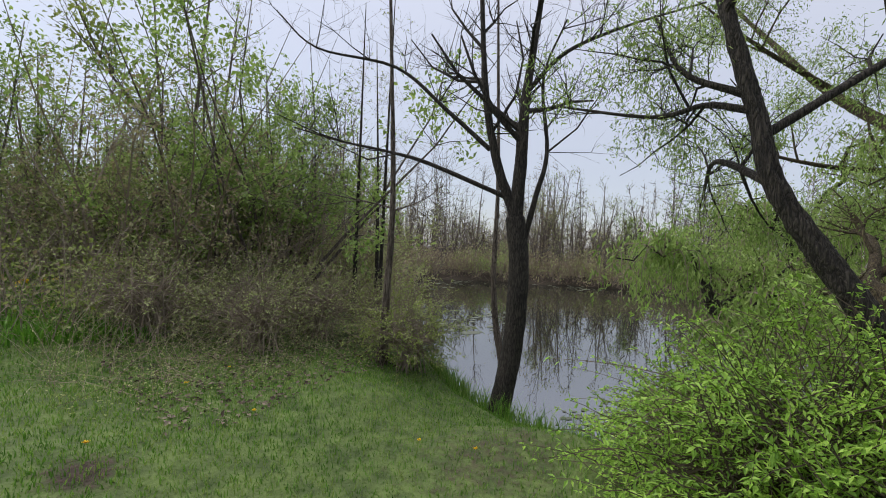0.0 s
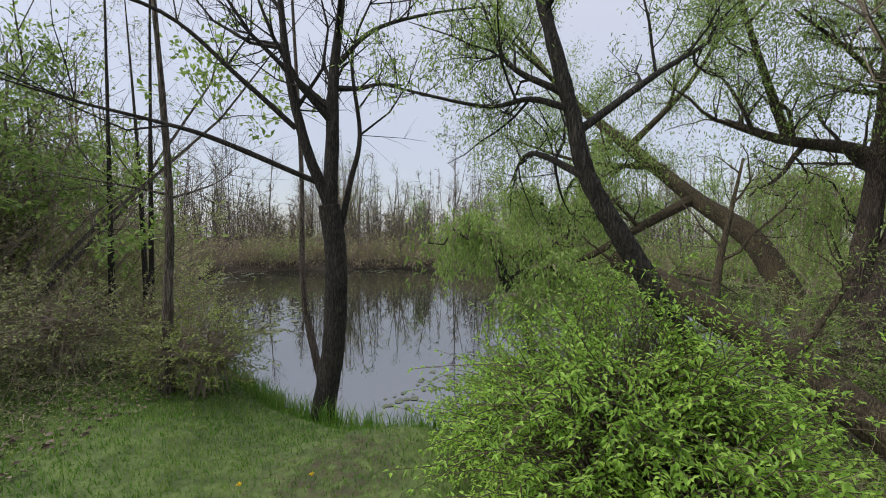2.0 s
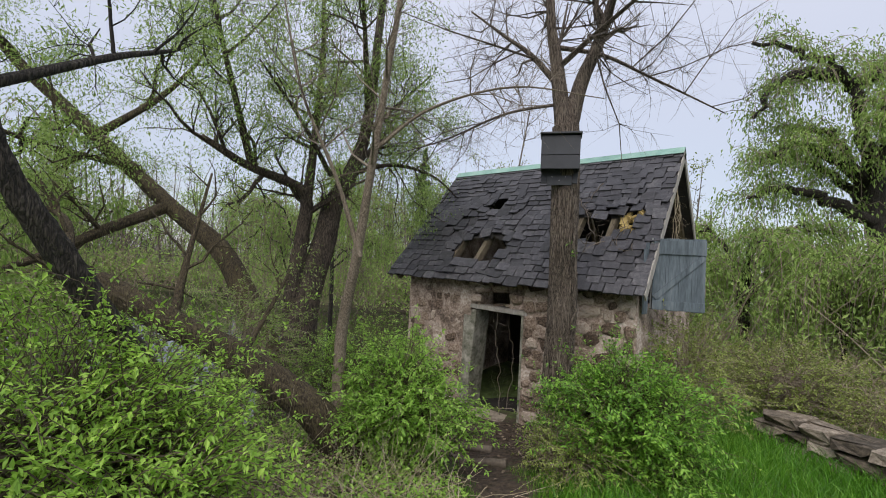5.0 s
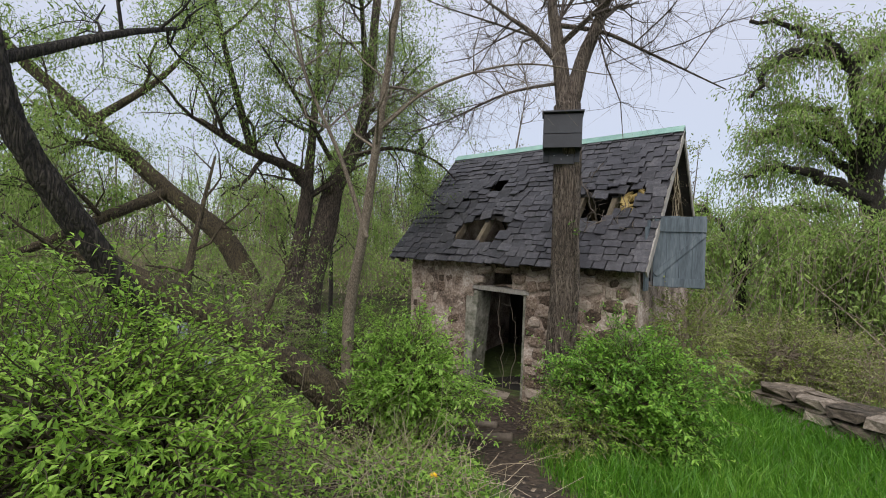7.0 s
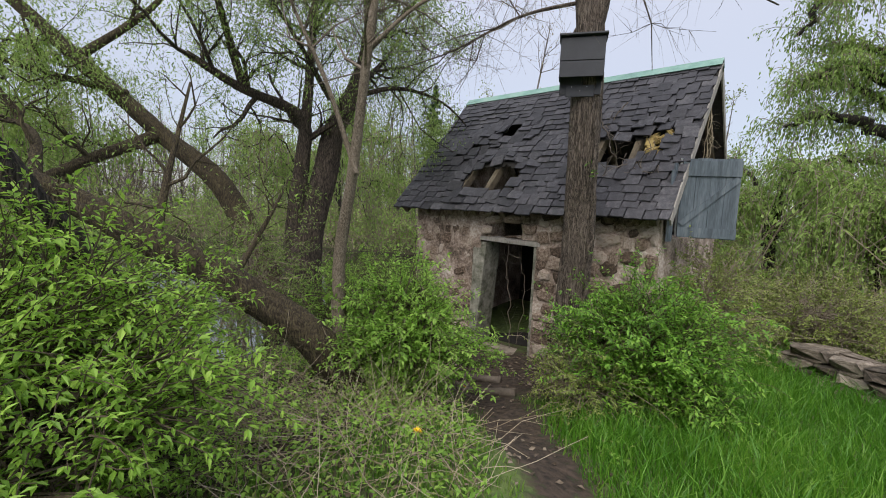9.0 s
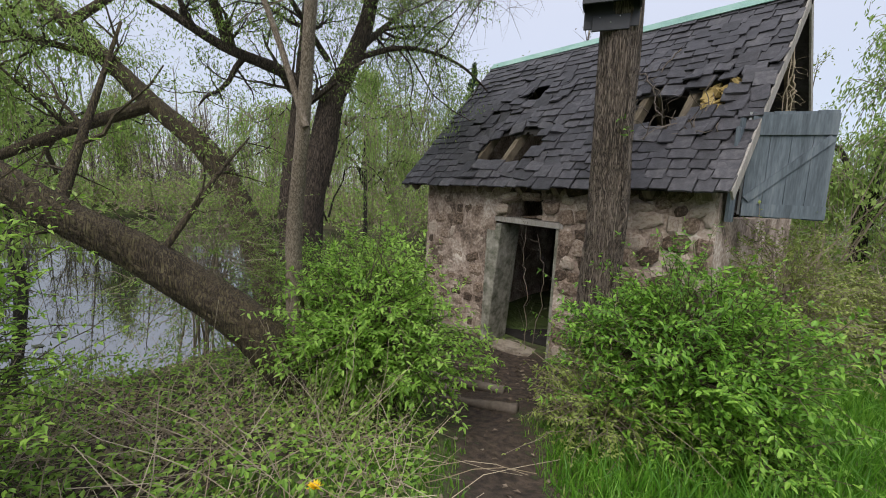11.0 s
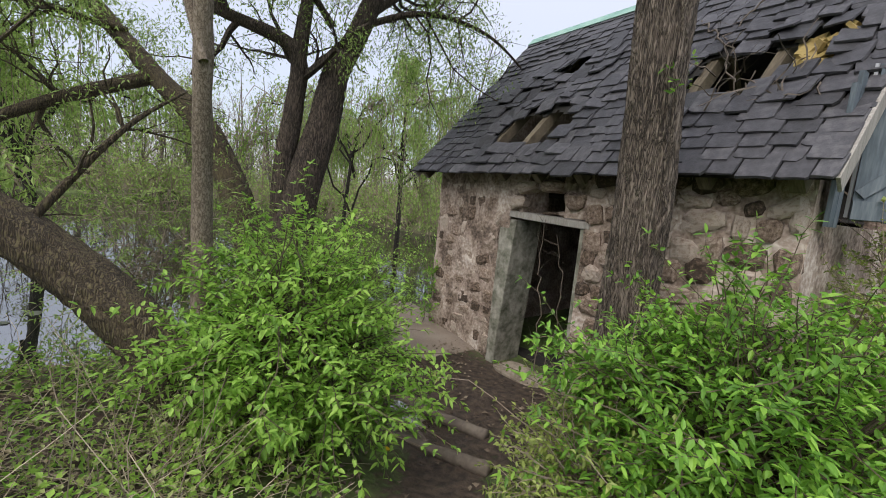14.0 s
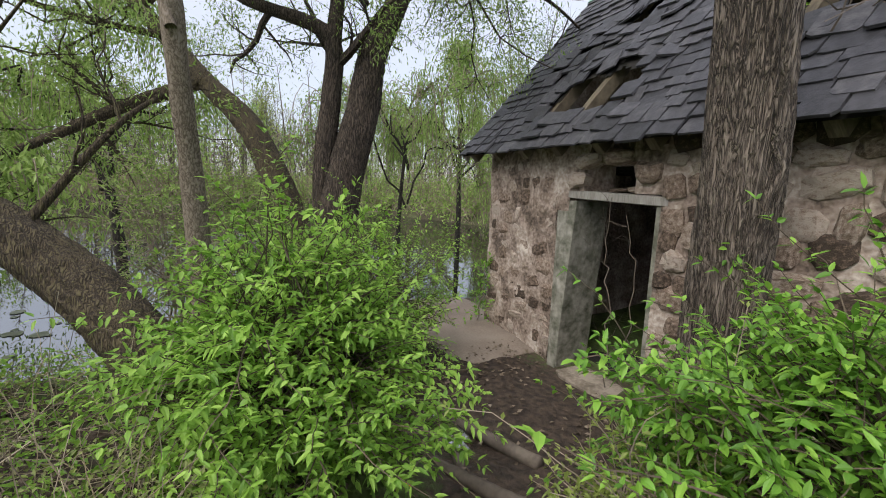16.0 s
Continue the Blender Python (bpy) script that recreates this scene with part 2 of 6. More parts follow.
def ground_material():
    """Turf, bare soil and leaf litter, mixed by the mesh's own attribute 'soil' and a noise."""
    m = bpy.data.materials.new("turf_and_soil")
    m.use_nodes = True
    n, l = m.node_tree.nodes, m.node_tree.links
    b = n["Principled BSDF"]
    tc = n.new("ShaderNodeTexCoord")

    def tone(scale, a, c):
        t, r = n.new("ShaderNodeTexNoise"), n.new("ShaderNodeValToRGB")
        t.inputs["Scale"].default_value, t.inputs["Detail"].default_value = scale, 8
        l.new(tc.outputs["Object"], t.inputs["Vector"])
        l.new(t.outputs["Fac"], r.inputs[0])
        r.color_ramp.elements[0].position, r.color_ramp.elements[1].position = 0.35, 0.65
        r.color_ramp.elements[0].color, r.color_ramp.elements[1].color = (*a, 1), (*c, 1)
        return t, r
    _, turf = tone(5, (0.06, 0.09, 0.025), (0.12, 0.17, 0.045))
    grain, soil = tone(14, (0.020, 0.0135, 0.0095), (0.072, 0.050, 0.036))
    at = n.new("ShaderNodeAttribute")
    at.attribute_name = "soil"
    edge, clamp = n.new("ShaderNodeMath"), n.new("ShaderNodeMapRange")
    edge.operation = "ADD"
    l.new(at.outputs["Fac"], edge.inputs[0])
    l.new(grain.outputs["Fac"], edge.inputs[1])
    clamp.inputs["From Min"].default_value, clamp.inputs["From Max"].default_value = 0.75, 1.15
    l.new(edge.outputs[0], clamp.inputs["Value"])
    mix = n.new("ShaderNodeMix")
    mix.data_type = "RGBA"
    l.new(clamp.outputs[0], mix.inputs["Factor"])
    l.new(turf.outputs[0], mix.inputs["A"])
    l.new(soil.outputs[0], mix.inputs["B"])
    l.new(mix.outputs["Result"], b.inputs["Base Color"])
    wet, ra = n.new("ShaderNodeAttribute"), n.new("ShaderNodeMapRange")
    wet.attribute_name = "wet"
    ra.inputs["To Min"].default_value, ra.inputs["To Max"].default_value = 0.95, 0.12
    l.new(wet.outputs["Fac"], ra.inputs["Value"])
    l.new(ra.outputs[0], b.inputs["Roughness"])
    bp = n.new("ShaderNodeBump")
    bp.inputs["Strength"].default_value, bp.inputs["Distance"].default_value = 0.7, 0.05
    l.new(grain.outputs["Fac"], bp.inputs["Height"])
    l.new(bp.outputs[0], b.inputs["Normal"])
    return m


M_GROUND = ground_material()


# ---- mesh helpers ----
def mesh_of(name, verts, faces, mat, smooth=False):
    me = bpy.data.meshes.new(name)
    me.from_pydata(np.asarray(verts).tolist(), [], [list(map(int, f)) for f in faces] if isinstance(faces, list) else faces.tolist())
    me.materials.append(mat)
    if smooth:
        me.polygons.foreach_set("use_smooth", np.ones(len(me.polygons), dtype=bool))
    me.update()
    return me


def part(name, me, parent, label=""):
    ob = new(name, me)
    ob.parent = parent
    return tagged(ob, label)


def empty(name, label, category, at=(0, 0, 0), group="", kind=""):
    ob = new(name)
    ob.location = at
    ob.empty_display_size = 0.1
    return tagged(ob, label, category, group, kind)


def thing(name, me, label, category, group="", kind=""):
    return tagged(new(name, me), label, category, group, kind)


class Shape:
    """Gathers vertices and faces of equal side counts into one mesh."""

    def __init__(self):
        self.v, self.f, self.n = [], {3: [], 4: []}, 0

    def add(self, verts, faces):
        faces = np.asarray(faces, dtype=int)
        self.v.append(np.asarray(verts, dtype=float))
        self.f[faces.shape[1]].append(faces + self.n)
        self.n += len(verts)
        return self

    def tube(self, pts, radii, sides=6, wobble=0.0, rng=None, cap=True, ridge=0.0):
        pts = np.asarray(pts, float)
        n = len(pts)
        radii = np.broadcast_to(np.asarray(radii, float), (n,))
        tang = np.gradient(pts, axis=0)
        tang /= np.linalg.norm(tang, axis=1, keepdims=True) + 1e-9
        ref = np.array((1.0, 0.0, 0.0)) if abs(tang[0][0]) < 0.8 else np.array((0.0, 1.0, 0.0))
        u = np.cross(tang, ref)
        u /= np.linalg.norm(u, axis=1, keepdims=True) + 1e-9
        w = np.cross(tang, u)
        a = np.arange(sides) * 2 * np.pi / sides
        ring = u[:, None, :] * np.cos(a)[None, :, None] + w[:, None, :] * np.sin(a)[None, :, None]
        r = np.repeat(radii[:, None], sides, 1)
        if wobble and rng is not None:
            r = r * (1 + wobble * rng.normal(size=r.shape))
        if ridge:
            run = np.concatenate([[0], np.cumsum(np.linalg.norm(np.diff(pts, axis=0), axis=1))])
            for p in range(n):
                k = radii[p] * 38
                for q in range(sides):
                    c = Vector((math.cos(a[q]) * k, math.sin(a[q]) * k, run[p] * 5.5))
                    r[p, q] += ridge * (0.6 - 2.2 * abs(noise.noise(c))) + ridge * noise.noise(c * 0.22)
        verts = (pts[:, None, :] + ring * r[:, :, None]).reshape(-1, 3)
        i = np.arange(n - 1)[:, None] * sides
        k = np.arange(sides)[None, :]
        k2 = (k + 1) % sides
        quads = np.stack([i + k, i + k2, i + sides + k2, i + sides + k], -1).reshape(-1, 4)
        self.add(verts, quads)
        if cap:
            top = len(verts) - sides
            self.v.append(pts[-1:])
            self.f[3].append(np.array([[top + q, top + (q + 1) % sides, len(verts)] for q in range(sides)]) + self.n - len(verts))
            self.n += 1
        return self

    def box(self, size, at=(0, 0, 0), m=None, bevel=0.0):
        sx, sy, sz = (0.5 * q for q in size)
        c = np.array([(x, y, z) for z in (-sz, sz) for y in (-sy, sy) for x in (-sx, sx)], float)
        if m is not None:
            c = np.array([tuple(m @ Vector(q)) for q in c])
        self.add(c + np.array(at), [(0, 2, 3, 1), (4, 5, 7, 6), (0, 1, 5, 4), (1, 3, 7, 5), (3, 2, 6, 7), (2, 0, 4, 6)])
        return self

    def leaves(self, base, way, length, width, rng, fold=0.25, rich=False, droop=0.0, tip_over=0.45):
        base, way = np.asarray(base, float), np.asarray(way, float)
        n = len(base)
        way = way / (np.linalg.norm(way, axis=1, keepdims=True) + 1e-9)
        tilt = rng.normal(size=(n, 3)) * tip_over + np.array((0, 0, 1.0))
        side = np.cross(way, tilt)
        side /= np.linalg.norm(side, axis=1, keepdims=True) + 1e-9
        nor = np.cross(side, way)
        length = (np.asarray(length) * rng.uniform(0.6, 1.3, n))[:, None]
        width = (np.asarray(width) * rng.uniform(0.7, 1.2, n))[:, None]
        mid = base + way * length * 0.45
        tip = base + way * length - np.array((0, 0, 1.0)) * droop * length
        left = mid + side * width * 0.5 + nor * fold * width
        right = mid - side * width * 0.5 + nor * fold * width
        k = np.arange(n)[:, None]
        if rich:
            low, high = base + way * length * 0.28, base + way * length * 0.66 - np.array((0, 0, 1.0)) * droop * length * 0.4
            wide, slim = side * width * 0.5, side * width * 0.40
            up = nor * fold * width * 0.8
            v = np.stack([base, low + wide + up, high + slim + up, tip, high - slim + up, low - wide + up, low, high], 1).reshape(-1, 3)
            f = np.concatenate([k * 8 + np.array([q]) for q in ([[0, 6, 1]], [[0, 5, 6]], [[7, 3, 2]], [[7, 4, 3]])])
            g = np.concatenate([k * 8 + np.array([q]) for q in ([[6, 7, 2, 1]], [[5, 4, 7, 6]])])
            self.f[4].append(g.reshape(-1, 4) + self.n)
            f = f.reshape(-1, 3)
        else:
            v = np.stack([base, left, tip, right], 1).reshape(-1, 3)
            f = k * 4 + np.array([[0, 1, 2, 3]])
        return self.add(v, f)

    def mesh(self, name, mat, smooth=False):
        faces = [list(q) for kind in (3, 4) for arr in self.f[kind] for q in arr.tolist()]
        me = bpy.data.meshes.new(name)
        me.from_pydata(np.concatenate(self.v).tolist(), [], faces)
        me.materials.append(mat)
        if smooth:
            me.polygons.foreach_set("use_smooth", np.ones(len(me.polygons), dtype=bool))
        me.update()
        return me


def curve_through(pts, steps=6):
    """A smooth line through a few points."""
    p = [Vector(q) for q in pts]
    p = [p[0] * 2 - p[1]] + p + [p[-1] * 2 - p[-2]]
    out = []
    for k in range(1, len(p) - 2):
        for s in range(steps):
            t = s / steps
            a, b, c, d = p[k - 1], p[k], p[k + 1], p[k + 2]
            out.append(0.5 * ((2 * b) + (c - a) * t + (2 * a - 5 * b + 4 * c - d) * t * t + (3 * b - a - 3 * c + d) * t ** 3))
    out.append(p[-2])
    return np.array([tuple(q) for q in out])


def wander(start, way, length, steps, rng, bend=0.25, lift=0.0):
    """A crooked line that starts along way."""
    pts, d, q = [np.array(start, float)], np.array(way, float), np.array(start, float)
    d /= np.linalg.norm(d)
    for _ in range(steps):
        d = d + rng.normal(size=3) * bend + np.array((0, 0, lift))
        d /= np.linalg.norm(d)
        q = q + d * length / steps
        pts.append(q)
    return np.array(pts)


def sprout(shape, line, radius, rng, depth, length, tips, gap=0.3, spread=1.0, lift=0.05, bend=0.22, count=5, sides=4, first=0.25, cheap=False):
    """Side branches along a line, and theirs in turn; collects the twigs' lines in tips."""
    n = len(line)
    for _ in range(count):
        t = rng.uniform(first, 1.0)
        k = min(n - 2, int(t * (n - 1)))
        along = line[k + 1] - line[k]
        along /= np.linalg.norm(along) + 1e-9
        out = rng.normal(size=3)
        out -= along * out.dot(along)
        out /= np.linalg.norm(out) + 1e-9
        way = along * 0.55 + out * spread + np.array((0, 0, lift * 3))
        ln = length * rng.uniform(0.5, 1.15) * (1.15 - 0.5 * t)
        r = max(0.0022, radius * (1.05 - 0.6 * t) * 0.5)
        tw = wander(line[k], way, ln, 2 if cheap and not depth else 3 if cheap else 5 if depth else 4, rng, bend, lift)
        shape.tube(tw, np.linspace(r, r * 0.3, len(tw)), sides if depth else 3, cap=False)
        if depth:
            sprout(shape, tw, r, rng, depth - 1, length * 0.55, tips, gap, spread, lift, bend, max(3, count - 1), max(3, sides - 1), 0.15, cheap)
        else:
            tips.append(tw)


def leaf_points(lines, per, rng, jitter=0.04, hang=0.0):
    base, way = [], []
    for ln in lines:
        t = rng.uniform(0.1, 1.0, per) * (len(ln) - 1)
        k = np.minimum(t.astype(int), len(ln) - 2)
        f = (t - k)[:, None]
        base.append(ln[k] * (1 - f) + ln[k + 1] * f + rng.normal(size=(per, 3)) * jitter)
        w = (ln[k + 1] - ln[k])
        w /= np.linalg.norm(w, axis=1, keepdims=True) + 1e-9
        way.append(w * 0.6 + rng.normal(size=(per, 3)) * 0.7 - np.array((0, 0, hang)))
    return np.concatenate(base), np.concatenate(way)


def leaf_pairs(lines, per, rng, jitter=0.006):
    """Leaves set in pairs to both sides of each twig, spread flat, one at the tip."""
    base, way = [], []
    for ln in lines:
        t = np.clip(np.linspace(0.18, 1.0, per // 2) + rng.normal(size=per // 2) * 0.03, 0, 1) * (len(ln) - 1)
        k = np.minimum(t.astype(int), len(ln) - 2)
        f = (t - k)[:, None]
        b = ln[k] * (1 - f) + ln[k + 1] * f
        w = ln[k + 1] - ln[k]
        w /= np.linalg.norm(w, axis=1, keepdims=True) + 1e-9
        side = np.cross(w, np.array((0, 0, 1.0)) + rng.normal(size=3) * 0.5)
        side /= np.linalg.norm(side, axis=1, keepdims=True) + 1e-9
        for sign in (-1, 1):
            base.append(b + rng.normal(size=b.shape) * jitter)
            way.append(w * rng.uniform(0.3, 0.8, (len(b), 1)) + sign * side + rng.normal(size=b.shape) * 0.33 - np.array((0, 0, 0.04)))
        base.append(b[-1:])
        way.append(w[-1:] + rng.normal(size=(1, 3)) * 0.1)
    return np.concatenate(base), np.concatenate(way)


# ---- the lie of the land ----
WATER = -1.48
POND = np.array([(-5.7, -2.5), (-6.0, -3.6), (-7.6, -6.0), (-11, -10.5), (-17, -18), (-22, -23.5), (-29, -23), (-34, -16), (-37, -8), (-37, 0), (-33, 8),
                 (-27, 12), (-21, 14), (-14, 17), (-9.5, 14), (-8.4, 10), (-8.3, 7.6), (-8.2, 5.0), (-7.2, 3.4), (-6.4, 1.8), (-6.0, 0.2), (-5.7, -1.2)])
HEIGHTS = np.array([(0, 0, -0.26), (2, -2, -0.2), (-3.1, -3.9, -0.38), (-0.5, -4, -0.25), (-1, -8, 0.0), (-4, -8, -0.3), (-1.5, -12, 0.35), (-5, -14, 0.1), (-9, -13, -0.7),
                    (-14, -22, -0.4), (0, -25, 1.5), (-5.0, -2.6, -0.85), (-4.0, -2.0, -0.6), (-2.6, 2.2, -0.68), (-1.6, 3.2, -0.95), (-0.8, 1.4, -0.58), (-2.9, 3.9, -1.12), (-3.5, 4.4, -1.3),
                    (-4.5, 5.0, -1.44), (-5, 6.2, -1.44), (-7, 5.5, -1.42), (-0.5, 6.0, -1.1), (0.5, 8, -1.05), (2.5, 4.5, -0.75), (3, 10, -1.0), (0, 14, -1.2), (-4.4, 2.6, -0.98),
                    (-4.2, 0.2, -0.9), (-3, 0, -0.6), (10, 0, 0.0), (8, 20, -0.8), (-4, 15, -1.2), (-40, -30, -0.8), (-45, 0, -0.9), (-35, 20, -0.9)])
PATH_LINE = np.array([(-0.4, 0.9), (-1.4, 2.3), (-2.2, 3.2), (-3.1, 4.1), (-4.0, 4.8), (-4.7, 5.6), (-4.8, 6.4)])


def line_distance(x, y, line, closed=False):
    best = np.full(np.shape(x), 1e9)
    pairs = list(zip(line, np.roll(line, -1, 0))) if closed else list(zip(line[:-1], line[1:]))
    for a, b in pairs:
        d = b - a
        t = np.clip(((x - a[0]) * d[0] + (y - a[1]) * d[1]) / (d @ d), 0, 1)
        best = np.minimum(best, np.hypot(x - a[0] - t * d[0], y - a[1] - t * d[1]))
    return best


def in_pond(x, y):
    inside = np.zeros(np.shape(x), bool)
    for a, b in zip(POND, np.roll(POND, -1, 0)):
        cross = (a[1] > y) != (b[1] > y)
        inside ^= cross & (x < (b[0] - a[0]) * (y - a[1]) / (b[1] - a[1] + 1e-12) + a[0])
    return inside


def ground_z(x, y):
    x, y = np.asarray(x, float), np.asarray(y, float)
    total, weight = np.zeros(np.shape(x)), np.zeros(np.shape(x))
    for hx, hy, hz in HEIGHTS:
        w = 1.0 / ((x - hx) ** 2 + (y - hy) ** 2 + 0.25) ** 1.6
        total, weight = total + w * hz, weight + w
    z = total / weight
    d = line_distance(x, y, POND, True)
    inside = in_pond(x, y)
    rim = np.clip(d / 0.9, 0, 1) ** 0.7
    z = np.where(inside, WATER - np.clip(d * 0.6, 0, 1.2), (WATER + 0.02) * (1 - rim) + np.maximum(z, WATER + 0.05) * rim)
    return z + 0.025 * np.sin(x * 3.1 + 1.7 * y) * np.cos(y * 2.7 - x) * np.where(inside, 0, 1)


def gz(x, y):
    return float(ground_z(np.array([x]), np.array([y]))[0])


def build_ground():
    def axis(centre):
        near = np.arange(-9, 9.01, 0.13)
        far = 9 + (np.geomspace(0.2, 500, 46))
        return centre + np.concatenate([-far[::-1], near, far])
    gx, gy = axis(-3.0), axis(1.5)
    X, Y = np.meshgrid(gx, gy)
    Z = ground_z(X, Y)
    nx, ny = len(gx), len(gy)
    i = (np.arange(ny - 1)[:, None] * nx + np.arange(nx - 1)[None, :]).reshape(-1)
    faces = np.stack([i, i + 1, i + nx + 1, i + nx], -1)
    me = mesh_of("ground", np.stack([X, Y, Z], -1).reshape(-1, 3), faces, M_GROUND, True)
    d = line_distance(X, Y, PATH_LINE)
    soil = np.clip(1.0 - d / np.where(Y > 3, 0.75, 0.42), 0, 1) * np.clip((Y - 0.6) / 2.5, 0.25, 1)
    yard = np.clip(1.5 - np.hypot((X + 4.5) / 1.8, (Y - 5.4) / 1.15), 0, 1)
    bank = np.clip(1 - np.abs(line_distance(X, Y, POND, True)) / 1.2, 0, 1) * 0.7
    worn = np.clip(1.3 - np.hypot((X + 3.7) / 1.4, (Y + 1.9) / 0.9), 0, 1) * 0.42
    under = np.clip(1.4 - np.hypot((X + 4.2) / 1.9, (Y - 1.6) / 1.9), 0, 1)
    woods = np.clip(-(Y + 6.5) / 3, 0, 0.6) * np.clip((X + 14) / 2, 0, 1) * np.clip((-X - 2.5) / 2, 0, 1)
    mole = np.clip(1 - np.hypot(X + 0.95, Y + 3.3) / 0.35, 0, 1)
    far = np.clip((np.hypot(X, Y) - 13) / 4, 0, 1) * np.where(Y > -4, 0.3, 0.7)
    soil = np.maximum.reduce([soil, yard, bank, worn, under * 0.7, woods, mole, far])
    wet = np.clip(1.1 - np.hypot((X + 4.3) / 0.7, (Y - 4.6) / 0.55), 0, 1)
    for name, arr in (("soil", soil), ("wet", wet)):
        at = me.attributes.new(name, "FLOAT", "POINT")
        at.data.foreach_set("value", arr.reshape(-1).astype(np.float32))
    tagged(new("ground", me), "grassy bank with bare muddy path sloping to a pond", "ground", kind="structure")
    s = Shape()
    s.add([(-45, -32, WATER), (-4.0, -32, WATER), (-4.0, 22, WATER), (-45, 22, WATER)], [(0, 1, 2, 3)])
    tagged(new("water", s.mesh("water", M_WATER)), "still dark pond water reflecting the sky", "pond", kind="structure")


build_ground()


# ---- the stone hut ----
X0, X1, Y0, Y1 = -6.84, -2.30, 6.38, 10.22
EAVE, RIDGE = (6.10, 0.975), (8.30, 3.475)
ROOF_X0, ROOF_X1 = -7.23, -2.14
SILL, TOP = -1.46, 1.12
DOOR = (-5.24, -4.12, 0.44)
RUN = math.hypot(RIDGE[0] - EAVE[0], RIDGE[1] - EAVE[1])
PITCH = math.atan2(RIDGE[1] - EAVE[1], RIDGE[0] - EAVE[0])
HOLES = [(1.42, 2.52, 0.47, 1.12), (1.60, 2.08, 1.96, 2.34), (1.18, 1.46, 1.46, 1.74), (3.62, 4.42, 0.95, 1.62), (4.3, 4.72, 1.25, 1.8)]


def roof_point(u, v, lift=0.0):
    """A point on the front slope: u metres along the eave, v up the slope."""
    return (ROOF_X0 + u, EAVE[0] + v * math.cos(PITCH) - lift * math.sin(PITCH), EAVE[1] + v * math.sin(PITCH) + lift * math.cos(PITCH))


def in_hole(u, v, grow=0.0):
    for k, (a, b, c, d) in enumerate(HOLES):
        wob = 0.06 * math.sin(u * 17 + k) + 0.05 * math.sin(v * 23 + 2 * k)
        if a - grow + wob < u < b + grow + wob and c - grow + wob < v < d + grow - wob:
            return True
    return False


def rough_block(size, rng, amount=0.12):
    """A worn block with broken edges, centred on the origin."""
    bm = bmesh.new()
    bmesh.ops.create_cube(bm, size=1)
    bmesh.ops.bevel(bm, geom=bm.edges[:], offset=0.13, segments=1, affect="EDGES")
    for v in bm.verts:
        v.co = Vector((v.co[k] * size[k] + rng.normal() * amount * 0.1 * min(size) for k in range(3)))
    return bm


def bm_mesh(name, bm, mat, smooth=False):
    me = bpy.data.meshes.new(name)
    bm.to_mesh(me)
    bm.free()
    me.materials.append(mat)
    if smooth:
        me.polygons.foreach_set("use_smooth", np.ones(len(me.polygons), dtype=bool))
    return me


